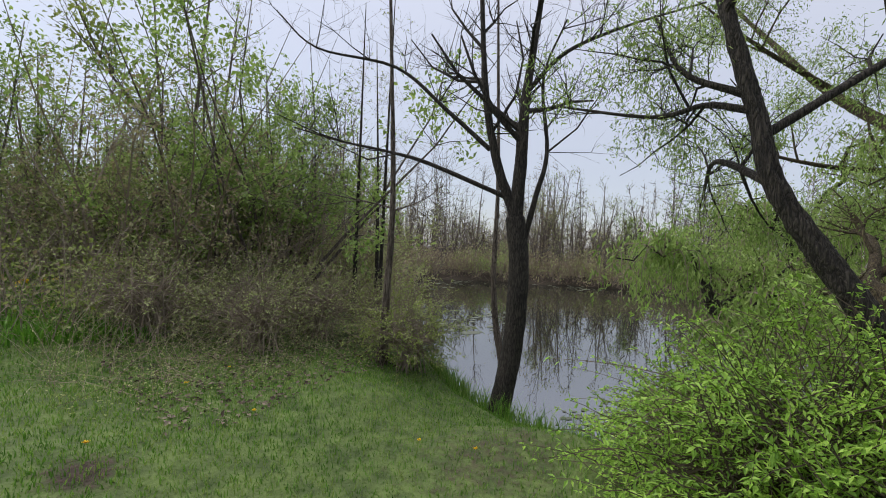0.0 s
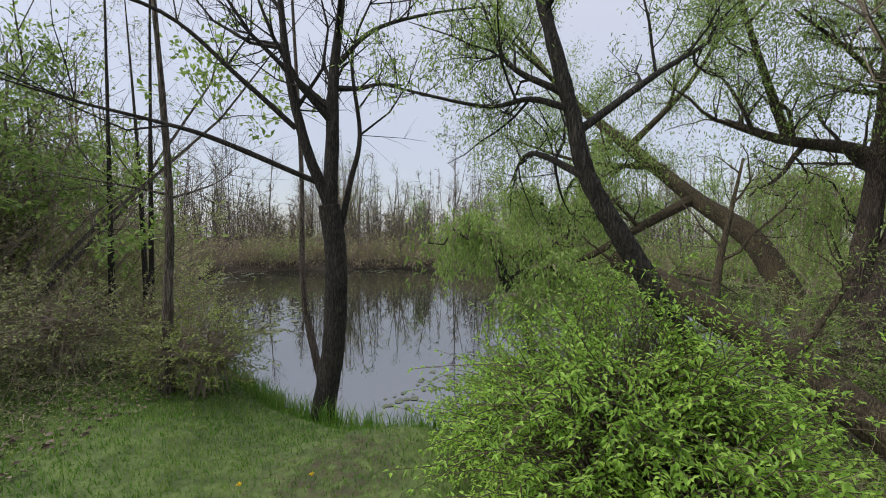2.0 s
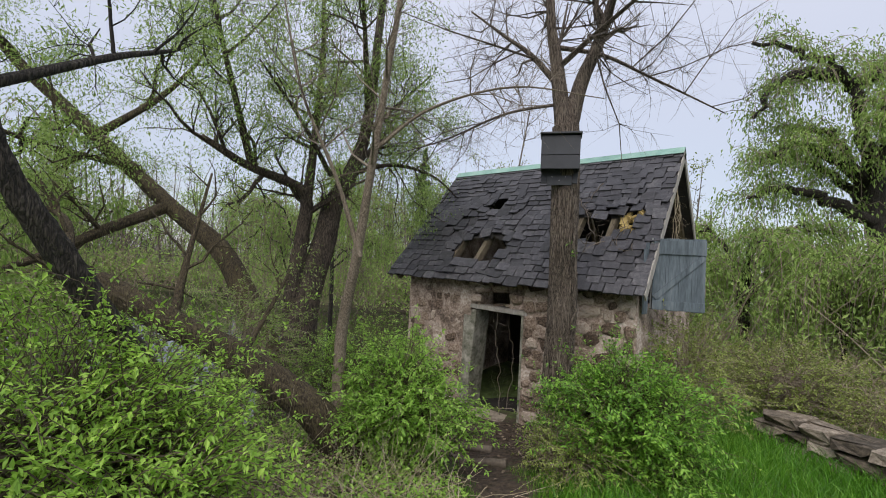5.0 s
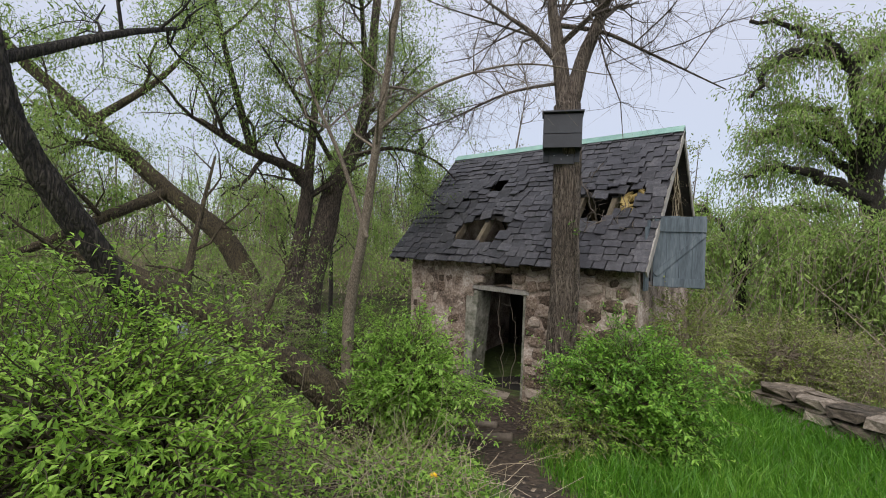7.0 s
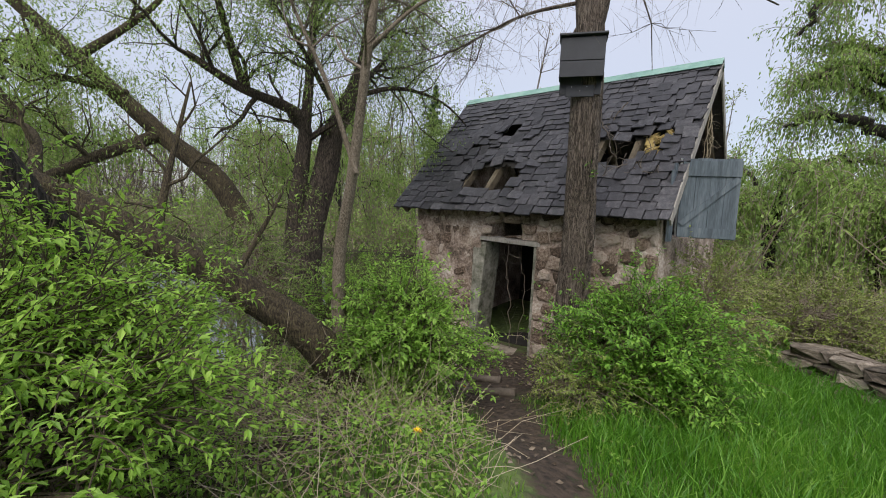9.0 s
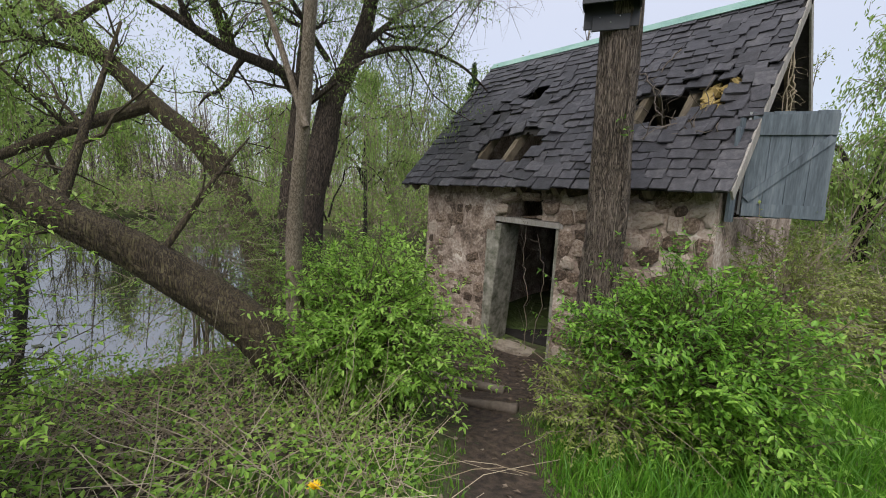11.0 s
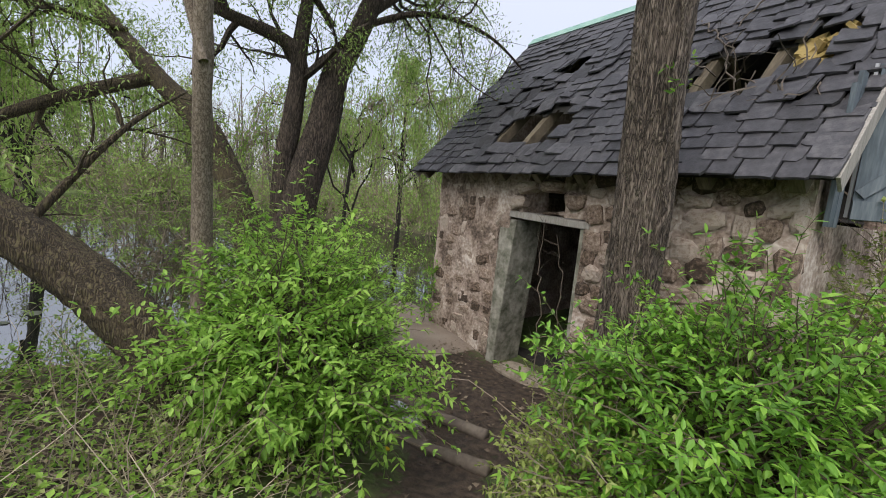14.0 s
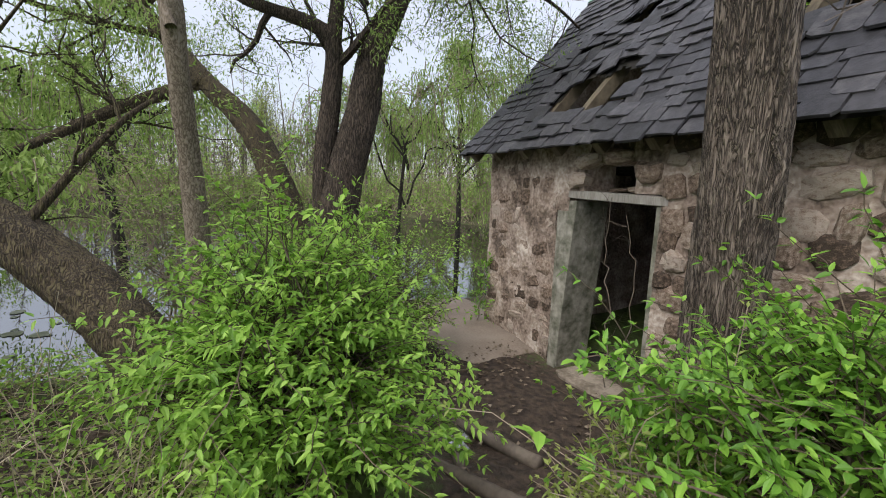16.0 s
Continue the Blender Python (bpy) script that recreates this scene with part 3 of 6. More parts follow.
def build_hut():
    rng = np.random.default_rng(11)
    hut = empty("stone_hut", "small ruined stone hut with a holed slate roof beside the pond", "hut", (-4.6, 8.3, SILL))
    inv = hut.location.copy()

    def put(name, me, label="", parent=hut):
        ob = part(name, me, parent, label)
        if parent is hut:
            ob.matrix_parent_inverse = Matrix.Translation(-inv)
        return ob
    # front wall, with the doorway left open and a broken gap above the lintel
    s = Shape()
    th, zb = 0.42, SILL - 0.25
    ym = Y0 + th / 2
    dl, dr, dt = DOOR
    s.box((dl - X0, th, TOP - zb), ((dl + X0) / 2, ym, (TOP + zb) / 2))
    front = put("front_wall", s.mesh("front_wall", M_MORTAR), "patchy pinkish fieldstone wall with crumbling mortar")
    for size, at in (((X1 - dr, th, TOP - zb), ((X1 + dr) / 2, ym, (TOP + zb) / 2)), ((dr - dl, th, TOP - 0.82), ((dl + dr) / 2, ym, (TOP + 0.82) / 2)), ((0.2, th, 0.28), (dl + 0.1, ym, 0.68)),
                     ((0.28, th, 0.28), (dr - 0.14, ym, 0.68)), ):
        put("front_wall", Shape().box(size, at).mesh("front_wall", M_MORTAR))
    s = Shape()
    s.box((th, Y1 - Y0 - 2 * th, TOP - zb), (X0 + th / 2, (Y0 + Y1) / 2, (TOP + zb) / 2))
    s.add([(X0, Y0 + 0.05, TOP), (X0, Y1 - 0.05, TOP), (X0, RIDGE[0], RIDGE[1] - 0.25), (X0 + 0.3, Y0 + 0.05, TOP), (X0 + 0.3, Y1 - 0.05, TOP), (X0 + 0.3, RIDGE[0], RIDGE[1] - 0.25)],
          [(0, 1, 2), (5, 4, 3)]).add(np.array([(X0, Y0 + 0.05, TOP), (X0, RIDGE[0], RIDGE[1] - 0.25), (X0 + 0.3, RIDGE[0], RIDGE[1] - 0.25), (X0 + 0.3, Y0 + 0.05, TOP)]), [(0, 1, 2, 3)])
    put("end_wall", s.mesh("end_wall", M_MORTAR))
    s = Shape()
    s.box((X1 - X0, th, TOP - zb), ((X0 + X1) / 2, Y1 - th / 2, (TOP + zb) / 2))
    put("back_wall", s.mesh("back_wall", M_MORTAR))
    s = Shape()
    s.box((th, Y1 - Y0 - 2 * th, 0.72 - zb), (X1 - th / 2, (Y0 + Y1) / 2, (0.72 + zb) / 2))
    put("gable_wall", s.mesh("gable_wall", M_MORTAR), "mossy stone gable wall, open above loft level")
    # added sheets before the back wall and on the floor, indoor shade in their colour
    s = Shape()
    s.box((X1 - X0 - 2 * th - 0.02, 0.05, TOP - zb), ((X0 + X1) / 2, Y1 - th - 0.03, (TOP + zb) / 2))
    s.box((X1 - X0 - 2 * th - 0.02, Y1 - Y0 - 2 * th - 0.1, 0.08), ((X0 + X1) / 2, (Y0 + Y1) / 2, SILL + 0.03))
    put("inner_lining", s.mesh("inner_lining", M_INNER), "inner wall and floor coloured near-black for indoor shade")
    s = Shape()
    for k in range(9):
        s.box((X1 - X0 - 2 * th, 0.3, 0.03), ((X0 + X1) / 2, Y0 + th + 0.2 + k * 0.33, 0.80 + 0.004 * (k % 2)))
    # loft boards share the near-black that stands for indoor shade
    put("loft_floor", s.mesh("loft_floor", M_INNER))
    # doorway: plastered jambs, lintel
    s = Shape()
    lean = 0.13
    s.add(np.array([(dl + 0.03, Y0 - 0.02, dt), (dl + 0.14, Y0 - 0.02, dt), (dl + 0.14, Y0 + th, dt), (dl + 0.03, Y0 + th, dt),
                    (dl - lean, Y0 - 0.06, zb), (dl - 0.02, Y0 - 0.04, zb), (dl - 0.02, Y0 + th, zb), (dl - lean, Y0 + th, zb)]),
          [(0, 1, 2, 3), (7, 6, 5, 4), (0, 4, 5, 1), (1, 5, 6, 2), (2, 6, 7, 3), (3, 7, 4, 0)])
    s.box((0.16, 0.03, 1.75), (dl - 0.06, Y0 - 0.012, -0.55))
    put("jamb", s.mesh("jamb", M_RENDER), "mossy grey rendered door jamb")
    s = Shape()
    s.box((0.06, th, 1.9), (dr - 0.02, ym + 0.01, -0.5))
    put("jamb", s.mesh("jamb", M_RENDER))
    bm = rough_block((dr - dl + 0.16, 0.3, 0.09), rng, 0.1)
    bmesh.ops.transform(bm, matrix=pose((dl + dr) / 2 + 0.02, Y0 + 0.12, dt + 0.055, 0, 1.2, 0), verts=bm.verts)
    put("lintel", bm_mesh("lintel", bm, M_WOOD_GREY), "weathered grey timber lintel")
    bm = rough_block((0.95, 0.45, 0.14), rng, 0.2)
    bmesh.ops.transform(bm, matrix=pose((dl + dr) / 2, Y0 + 0.1, SILL - 0.02, 0, 0, 2), verts=bm.verts)
    put("threshold", bm_mesh("threshold", bm, M_STONE_DARK), "worn stone threshold")
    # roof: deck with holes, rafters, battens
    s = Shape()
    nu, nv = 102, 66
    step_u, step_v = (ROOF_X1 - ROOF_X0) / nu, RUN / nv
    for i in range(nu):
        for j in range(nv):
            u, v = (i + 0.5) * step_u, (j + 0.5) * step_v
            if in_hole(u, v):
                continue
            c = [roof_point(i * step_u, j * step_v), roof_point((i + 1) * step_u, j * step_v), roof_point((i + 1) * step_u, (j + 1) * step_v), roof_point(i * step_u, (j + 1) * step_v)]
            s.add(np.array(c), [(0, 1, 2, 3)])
    # deck is near-black too: the shade under the roof painted in
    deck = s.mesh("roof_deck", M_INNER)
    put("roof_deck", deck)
    s = Shape()
    yb = 2 * RIDGE[0] - EAVE[0]
    a = np.array([(ROOF_X0, yb, EAVE[1]), (ROOF_X1, yb, EAVE[1]), (ROOF_X1, RIDGE[0], RIDGE[1]), (ROOF_X0, RIDGE[0], RIDGE[1])])
    s.add(np.concatenate([a, a - np.array((0, 0, 0.06))]), [(3, 2, 1, 0), (4, 5, 6, 7), (0, 1, 5, 4), (0, 4, 7, 3), (1, 2, 6, 5)])
    put("back_roof", s.mesh("back_roof", M_SLATE), "dark slate back slope")
    for k in range(9):
        u = 0.2 + k * 0.585
        s = Shape()
        tilt = Euler((PITCH, 0, 0)).to_matrix()
        s.box((0.09, RUN - 0.05, 0.13), roof_point(u, RUN / 2, -0.085), tilt)
        put("rafter", s.mesh("rafter", M_WOOD_TAN), "bare brown rafter")
        s = Shape()
        s.box((0.09, RUN - 0.05, 0.13), (ROOF_X0 + u, 2 * RIDGE[0] - roof_point(u, RUN / 2, -0.085)[1], roof_point(u, RUN / 2, -0.085)[2] - 0.02), Euler((-PITCH, 0, 0)).to_matrix())
        put("rafter", s.mesh("rafter", M_WOOD_TAN))
    s = Shape()
    s.box((ROOF_X1 - ROOF_X0 + 0.04, 0.17, 0.012), ((ROOF_X0 + ROOF_X1) / 2, RIDGE[0] - 0.05, RIDGE[1] + 0.035), Euler((PITCH, 0, 0)).to_matrix())
    s.box((ROOF_X1 - ROOF_X0 + 0.04, 0.17, 0.012), ((ROOF_X0 + ROOF_X1) / 2, RIDGE[0] + 0.06, RIDGE[1] + 0.033), Euler((-PITCH, 0, 0)).to_matrix())
    put("ridge_cap", s.mesh("ridge_cap", M_COPPER), "pale green verdigris ridge cap")
    tilt = Euler((PITCH, 0, 0)).to_matrix()
    for x, mat in ((ROOF_X1 + 0.012, M_WOOD_GREY), (ROOF_X0 - 0.012, M_WOOD_GREY)):
        s = Shape()
        p = roof_point(0, RUN / 2, -0.04)
        s.box((0.022, RUN, 0.12), (x, p[1], p[2]), tilt)
        put("barge_board", s.mesh("barge_board", mat), "weathered barge board")
        s = Shape()
        s.box((0.022, RUN, 0.12), (x, 2 * RIDGE[0] - p[1], p[2] - 0.02), Euler((-PITCH, 0, 0)).to_matrix())
        put("barge_board", s.mesh("barge_board", mat))
    s = Shape()
    s.box((ROOF_X1 - ROOF_X0 - 0.3, 0.1, 0.1), ((ROOF_X0 + ROOF_X1) / 2, Y0 + 0.12, TOP + 0.03))
    put("wall_plate", s.mesh("wall_plate", M_WOOD_GREY))
    # loft opening in the gable: boards and the open blue hatch
    for k, y in enumerate((6.52, 6.62)):
        s = Shape()
        s.box((0.03, 0.09, 0.95 + 0.1 * k), (X1 + 0.06, y, 0.72 + 0.45 + 0.05 * k))
        put("plank", s.mesh("plank", M_BLUE_PAINT))
    hatch = put("hatch", Shape().box((0.02, 0.02, 1.05), (-2.21, 6.75, 1.30)).mesh("hatch", M_STEEL), "faded blue-grey ledged hatch swung open")
    hinge, ang = Vector((-2.2, 6.76, 0.76)), math.atan2(0.30, 0.64)
    turn = Matrix.Translation(hinge) @ Matrix.Rotation(ang, 4, "Z")
    for k in range(4):
        s = Shape()
        s.box((0.172, 0.022, 1.06 + 0.015 * (k % 2)), (0.09 + k * 0.176, 0, 0.53))
        ob = put("board", s.mesh("board", M_BLUE_PAINT), parent=hatch)
        ob.matrix_parent_inverse = turn
    for z, h in ((0.93, 0.2), (0.07, 0.13)):
        s = Shape()
        s.box((0.70, 0.022, h), (0.355, -0.023, z))
        put("ledge", s.mesh("ledge", M_BLUE_PAINT), parent=hatch).matrix_parent_inverse = turn
    s = Shape()
    s.box((0.90, 0.02, 0.075), (0.355, -0.022, 0.49), Euler((0, -math.atan2(0.62, 0.64), 0)).to_matrix())
    put("brace", s.mesh("brace", M_BLUE_PAINT), parent=hatch).matrix_parent_inverse = turn
    # moss and litter lying in the large hole
    s = Shape()
    for _ in range(40):
        u, v = rng.uniform(4.45, 4.8), rng.uniform(1.25, 1.8)
        s.box((rng.uniform(0.04, 0.14), rng.uniform(0.05, 0.16), 0.03), roof_point(u, v, rng.uniform(-0.06, 0.02)), Euler((PITCH + rng.normal() * 0.3, rng.normal() * 0.3, rng.normal())).to_matrix())
    put("moss", s.mesh("moss", M_MOSS), "yellow-brown moss and rot in the roof hole")
    s = Shape()
    for _ in range(26):
        p = roof_point(rng.uniform(3.9, 4.8), rng.uniform(0.75, 1.35), 0.05)
        ln = wander(p, rng.normal(size=3) * np.array((1, 0.8, 0.8)), rng.uniform(0.3, 0.7), 6, rng, 0.5)
        s.tube(ln, np.linspace(0.008, 0.003, 7), 3)
    tagged(put("fallen_twigwork", s.mesh("fallen_twigwork", M_LOG), "dry twigs tangled on the slates"), kind="stuff")
    return hut, front, put


HUT, FRONT_WALL, put_on_hut = build_hut()


# ---- trees ----
def tree(name, label, category, trunk, stems=(), mat=M_BARK_GREY, leaf=None, seed=1, depth=2, length=1.6, count=6, per=3, leaf_size=(0.05, 0.02), sides=10, wobble=0.05, group="", lift=0.05,
         spread=1.0, hang=0.0, first=0.25, bend=0.22, jitter=0.04, only_stems=False, ridge=0.0, cheap=False, trunk_first=0.45):
    """trunk and stems: (points, radius at foot, radius at tip). Branches sprout from each; leaves sit on the twigs."""
    rng = np.random.default_rng(seed)
    at = trunk[0][0]
    root = empty(name, label, category, at, group)
    off = Matrix.Translation(-Vector(at))

    def hold(n, me, lb=""):
        ob = part(n, me, root, lb)
        ob.matrix_parent_inverse = off
        return ob
    pts, r0, r1 = trunk
    line = curve_through(pts, 30 if ridge else 8)
    s = Shape()
    t = np.linspace(0, 1, len(line))
    flare = 1 + 0.55 * np.exp(-t * 14)
    s.tube(line, (r0 + (r1 - r0) * t) * flare, sides, 0 if ridge else wobble, rng, ridge=ridge)
    hold("trunk", s.mesh("trunk", mat, True))
    tips, lines = [], [] if only_stems else [(line, r1 if not cheap else r0 * 0.7, trunk_first)]
    for sp, a, b in stems:
        ln = curve_through(sp, 6)
        s = Shape()
        s.tube(ln, np.linspace(a, b, len(ln)), max(5, sides - 3), wobble, rng)
        hold("limb", s.mesh("limb", mat, True))
        lines.append((ln, a, first))
    s = Shape()
    for ln, r, fst in lines:
        sprout(s, ln, r, rng, depth, length, tips, count=count, lift=lift, spread=spread, first=fst, bend=bend, cheap=cheap)
    if s.n:
        tagged(hold("branchwork", s.mesh("branchwork", mat, False)), kind="stuff")
    if leaf and tips:
        s = Shape()
        b, w = leaf_points(tips, per, rng, jitter, hang)
        s.leaves(b, w, leaf_size[0], leaf_size[1], rng)
        hold("crown", s.mesh("crown", leaf))
    return root


def raise_line(p, top, lean=(0, 0)):
    return [p, (p[0] + lean[0] * 0.4, p[1] + lean[1] * 0.4, p[2] + (top - p[2]) * 0.5), (p[0] + lean[0], p[1] + lean[1], top)]


# bare forked tree on the bank
tree("tree", "dark bare forked tree leaning over the pond's edge", "tree", ([(-5.38, -3.02, -1.25), (-5.41, -2.97, -0.9), (-5.47, -2.87, -0.12), (-5.49, -2.83, 0.97), (-5.45, -2.9, 1.71)], 0.15, 0.13),
     [([(-5.45, -2.9, 1.71), (-5.47, -2.87, 2.45), (-5.48, -2.85, 3.31), (-5.52, -2.78, 4.08), (-5.6, -2.65, 5.6), (-5.8, -2.4, 9.0)], 0.10, 0.012),
      ([(-5.44, -2.92, 1.75), (-5.31, -3.15, 2.45), (-5.21, -3.31, 3.31), (-5.16, -3.39, 4.26), (-5.08, -3.5, 6.2), (-5.0, -3.6, 8.5)], 0.075, 0.008),
      ([(-5.49, -2.83, 1.15), (-5.58, -2.68, 1.99), (-5.64, -2.57, 2.61), (-5.59, -2.65, 3.62), (-5.7, -2.4, 4.4)], 0.045, 0.01),
      ([(-5.36, -3.05, 2.0), (-4.82, -3.98, 2.43), (-4.52, -4.49, 2.59), (-4.13, -5.17, 2.75), (-3.76, -5.81, 2.95)], 0.035, 0.008),
      ([(-5.25, -3.24, 2.64), (-4.93, -3.8, 3.2), (-4.54, -4.47, 3.82), (-3.91, -5.54, 4.14), (-3.57, -6.12, 4.72)], 0.035, 0.008),
      ([(-5.49, -2.82, 3.46), (-5.73, -2.42, 3.96), (-6.09, -1.8, 4.28), (-6.6, -0.92, 4.57)], 0.035, 0.01)],
     M_BARK_DARK, seed=3, depth=2, length=1.7, count=6, only_stems=True, sides=24, ridge=0.008, cheap=True, lift=0.07)
# slim trees by the shore
tree("slim_tree", "slim grey young tree with thin level branches", "tree", ([(-4.66, -4.6, -0.6), (-4.68, -4.58, 0.52), (-4.70, -4.56, 1.79), (-4.65, -4.61, 3.22), (-4.5, -4.75, 6.5), (-4.4, -4.8, 9.5)], 0.065, 0.008),
     [([(-4.7, -4.55, 1.79), (-4.36, -4.88, 1.88), (-3.88, -5.32, 1.97)], 0.018, 0.006), ([(-4.7, -4.55, 1.75), (-5.0, -4.2, 1.95), (-5.2, -4.0, 2.2)], 0.015, 0.004)], M_BARK_GREY, seed=5, depth=1, length=1.8, count=10, sides=8, group="slim shore trees")
tree("slim_tree", "slim bare tree rising behind the forked tree", "tree", ([(-7.4, -4.0, -1.6), (-7.2, -4.3, 0.3), (-7.3, -4.4, 2.6), (-7.2, -4.5, 5.5), (-7.1, -4.6, 8.5)], 0.07, 0.008), [], M_BARK_GREY, seed=6, depth=1, length=1.6, count=10, sides=8, group="slim shore trees")
for k, (x, y, lx, ly) in enumerate([(-6.9, -7.2, 0.5, 0.6), (-7.2, -7.6, -0.3, -0.7), (-6.5, -7.6, 0.2, 0.2)]):
    tree("slim_tree", "slim dark leaning tree at the water", "tree", (raise_line((x, y, gz(x, y) - 0.1), 6.5, (lx * 1.3, ly * 1.3)), 0.055, 0.008), [], M_BARK_DARK, M_LEAF_DULL, seed=20 + k, depth=2, length=1.0, count=5, per=2, sides=7, leaf_size=(0.05, 0.03), group="slim shore trees")
# dark willow over the green shrub
tree("willow", "dark leaning willow with fine new leaves", "tree", ([(-3.8, 1.1, -1.0), (-3.68, 0.82, 0.3), (-3.52, 0.4, 1.0), (-3.45, 0.01, 1.66), (-3.46, -0.12, 2.16), (-3.47, -0.31, 2.87), (-3.5, -0.6, 4.2), (-3.6, -1.2, 7.0)], 0.085, 0.02),
     [([(-3.46, -0.12, 2.16), (-3.48, -0.39, 2.25), (-3.5, -0.72, 2.23), (-3.56, -1.49, 2.46)], 0.025, 0.008), ([(-3.46, -0.19, 2.28), (-3.49, -0.54, 2.51), (-3.51, -0.73, 2.95)], 0.025, 0.008),
      ([(-3.46, -0.09, 2.0), (-3.9, 0.5, 2.5), (-4.4, 1.0, 2.9), (-5.2, 1.4, 3.4)], 0.03, 0.005), ([(-3.47, -0.31, 2.8), (-3.1, 0.1, 3.5), (-2.8, 0.5, 4.6)], 0.03, 0.005), ([(-3.45, 0.0, 1.7), (-4.1, -0.4, 2.0), (-5.0, -0.6, 1.9)], 0.03, 0.008)],
     M_BARK_DARK, M_LEAF_WILLOW, seed=8, depth=2, length=0.9, count=7, per=11, leaf_size=(0.04, 0.012), sides=24, hang=0.8, only_stems=True, ridge=0.012)
# leaning willow trunk over the water, and the twin-stemmed one beside the hut
tree("willow", "mossy brown willow trunk leaning far out over the pond", "tree", ([(-8.0, 4.2, -1.55), (-8.4, 3.9, -0.2), (-9.0, 3.4, 1.2), (-9.9, 2.7, 2.1), (-11.5, 1.3, 3.9), (-12.4, 0.2, 5.3), (-14.5, -2.0, 9.0)], 0.27, 0.03),
     [([(-9.9, 2.7, 2.1), (-9.5, 1.6, 1.5), (-9.4, 0.6, 0.9), (-9.6, -0.6, 0.3)], 0.11, 0.03), ([(-11.0, 1.7, 3.4), (-10.8, 2.8, 4.6), (-10.5, 3.6, 6.0)], 0.08, 0.02), ([(-10.4, 2.3, 2.8), (-10.0, 0.6, 2.9), (-9.6, -1.0, 3.4)], 0.06, 0.015), ([(-12.0, 0.6, 4.8), (-11.0, -0.6, 5.6), (-10.0, -1.6, 6.4)], 0.06, 0.015)],
     M_BARK_BROWN, M_LEAF_WILLOW, seed=9, depth=2, length=1.9, count=7, per=26, jitter=0.12, leaf_size=(0.075, 0.022), sides=56, hang=0.9, ridge=0.02)
tree("willow", "grey-brown twin-stemmed willow rising beside the hut", "tree", ([(-7.85, 4.4, -1.5), (-7.83, 4.45, 0.2), (-7.74, 4.76, 1.56), (-7.70, 4.9, 2.33), (-7.6, 5.2, 3.0), (-7.5, 5.5, 4.2), (-7.4, 5.6, 6.5), (-7.3, 5.9, 10.0)], 0.30, 0.03),
     [([(-7.95, 4.3, -0.6), (-7.9, 4.25, 0.6), (-7.86, 4.35, 1.69), (-7.84, 4.38, 2.36), (-7.92, 4.11, 2.62), (-8.12, 3.35, 2.83), (-8.3, 2.6, 3.2)], 0.17, 0.05), ([(-7.84, 4.38, 2.3), (-7.9, 4.5, 3.4), (-8.1, 4.7, 5.6), (-8.3, 4.6, 8.5)], 0.10, 0.015), ([(-8.1, 3.4, 2.83), (-8.0, 3.0, 3.9), (-7.6, 2.4, 5.2), (-7.4, 2.0, 6.8)], 0.07, 0.01), ([(-7.6, 5.2, 3.1), (-7.9, 6.2, 4.0), (-8.6, 7.4, 5.2)], 0.07, 0.01), ([(-7.5, 5.5, 4.2), (-6.9, 4.8, 5.6), (-6.2, 4.0, 6.8)], 0.07, 0.01),
      ([(-7.6, 5.2, 3.0), (-7.2, 6.0, 3.3), (-6.9, 7.0, 3.2), (-6.8, 8.0, 2.7)], 0.05, 0.012), ([(-7.55, 5.4, 3.8), (-6.7, 5.6, 4.4), (-5.8, 5.5, 4.7)], 0.05, 0.012), ([(-7.7, 4.8, 2.9), (-7.3, 3.8, 3.7), (-6.8, 2.8, 4.2)], 0.05, 0.012)],
     M_BARK_WILLOW, M_LEAF_WILLOW, seed=10, depth=2, length=2.0, count=7, per=30, jitter=0.1, leaf_size=(0.065, 0.02), sides=64, hang=0.8, ridge=0.018)
# low trunk at the water and the slim pole in front of it
tree("fallen_willow", "thick low trunk reclining out over the pond", "tree", ([(-4.2, 3.25, -1.35), (-4.45, 2.85, -0.74), (-4.62, 2.58, -0.38), (-4.88, 2.24, -0.06), (-5.08, 1.88, 0.22), (-5.24, 1.48, 0.48), (-5.7, 0.95, 0.85), (-6.0, 0.6, 1.05)], 0.21, 0.10),
     [([(-5.3, 1.4, 0.55), (-5.6, 1.6, 1.2), (-5.9, 1.9, 2.2)], 0.05, 0.012), ([(-5.95, 0.65, 1.0), (-6.4, 0.7, 1.5), (-6.9, 0.5, 1.7)], 0.06, 0.012), ([(-5.0, 2.0, 0.2), (-5.2, 2.5, 0.9), (-5.6, 2.9, 1.3)], 0.03, 0.008)],
     M_BARK_BROWN, M_LEAF_WILLOW, seed=12, depth=2, length=0.9, count=5, per=7, leaf_size=(0.05, 0.016), sides=64, hang=0.6, ridge=0.018)
tree("pole_tree", "slim straight tan-barked young tree", "tree", ([(-4.55, 3.0, -1.15), (-4.62, 2.96, 0.25), (-4.35, 2.92, 1.4), (-4.14, 2.89, 2.42), (-3.95, 2.9, 3.6), (-3.6, 2.9, 5.5), (-3.2, 2.9, 8.0)], 0.075, 0.012),
     [([(-4.3, 2.92, 1.3), (-4.55, 2.7, 2.2), (-4.9, 2.4, 3.2), (-5.1, 2.2, 4.4)], 0.03, 0.008), ([(-4.1, 2.89, 2.5), (-3.7, 3.3, 3.0), (-3.0, 3.9, 3.3), (-2.2, 4.5, 3.2)], 0.022, 0.005)], M_BARK_POLE, seed=13, depth=2, length=1.5, count=7, sides=14, cheap=True)
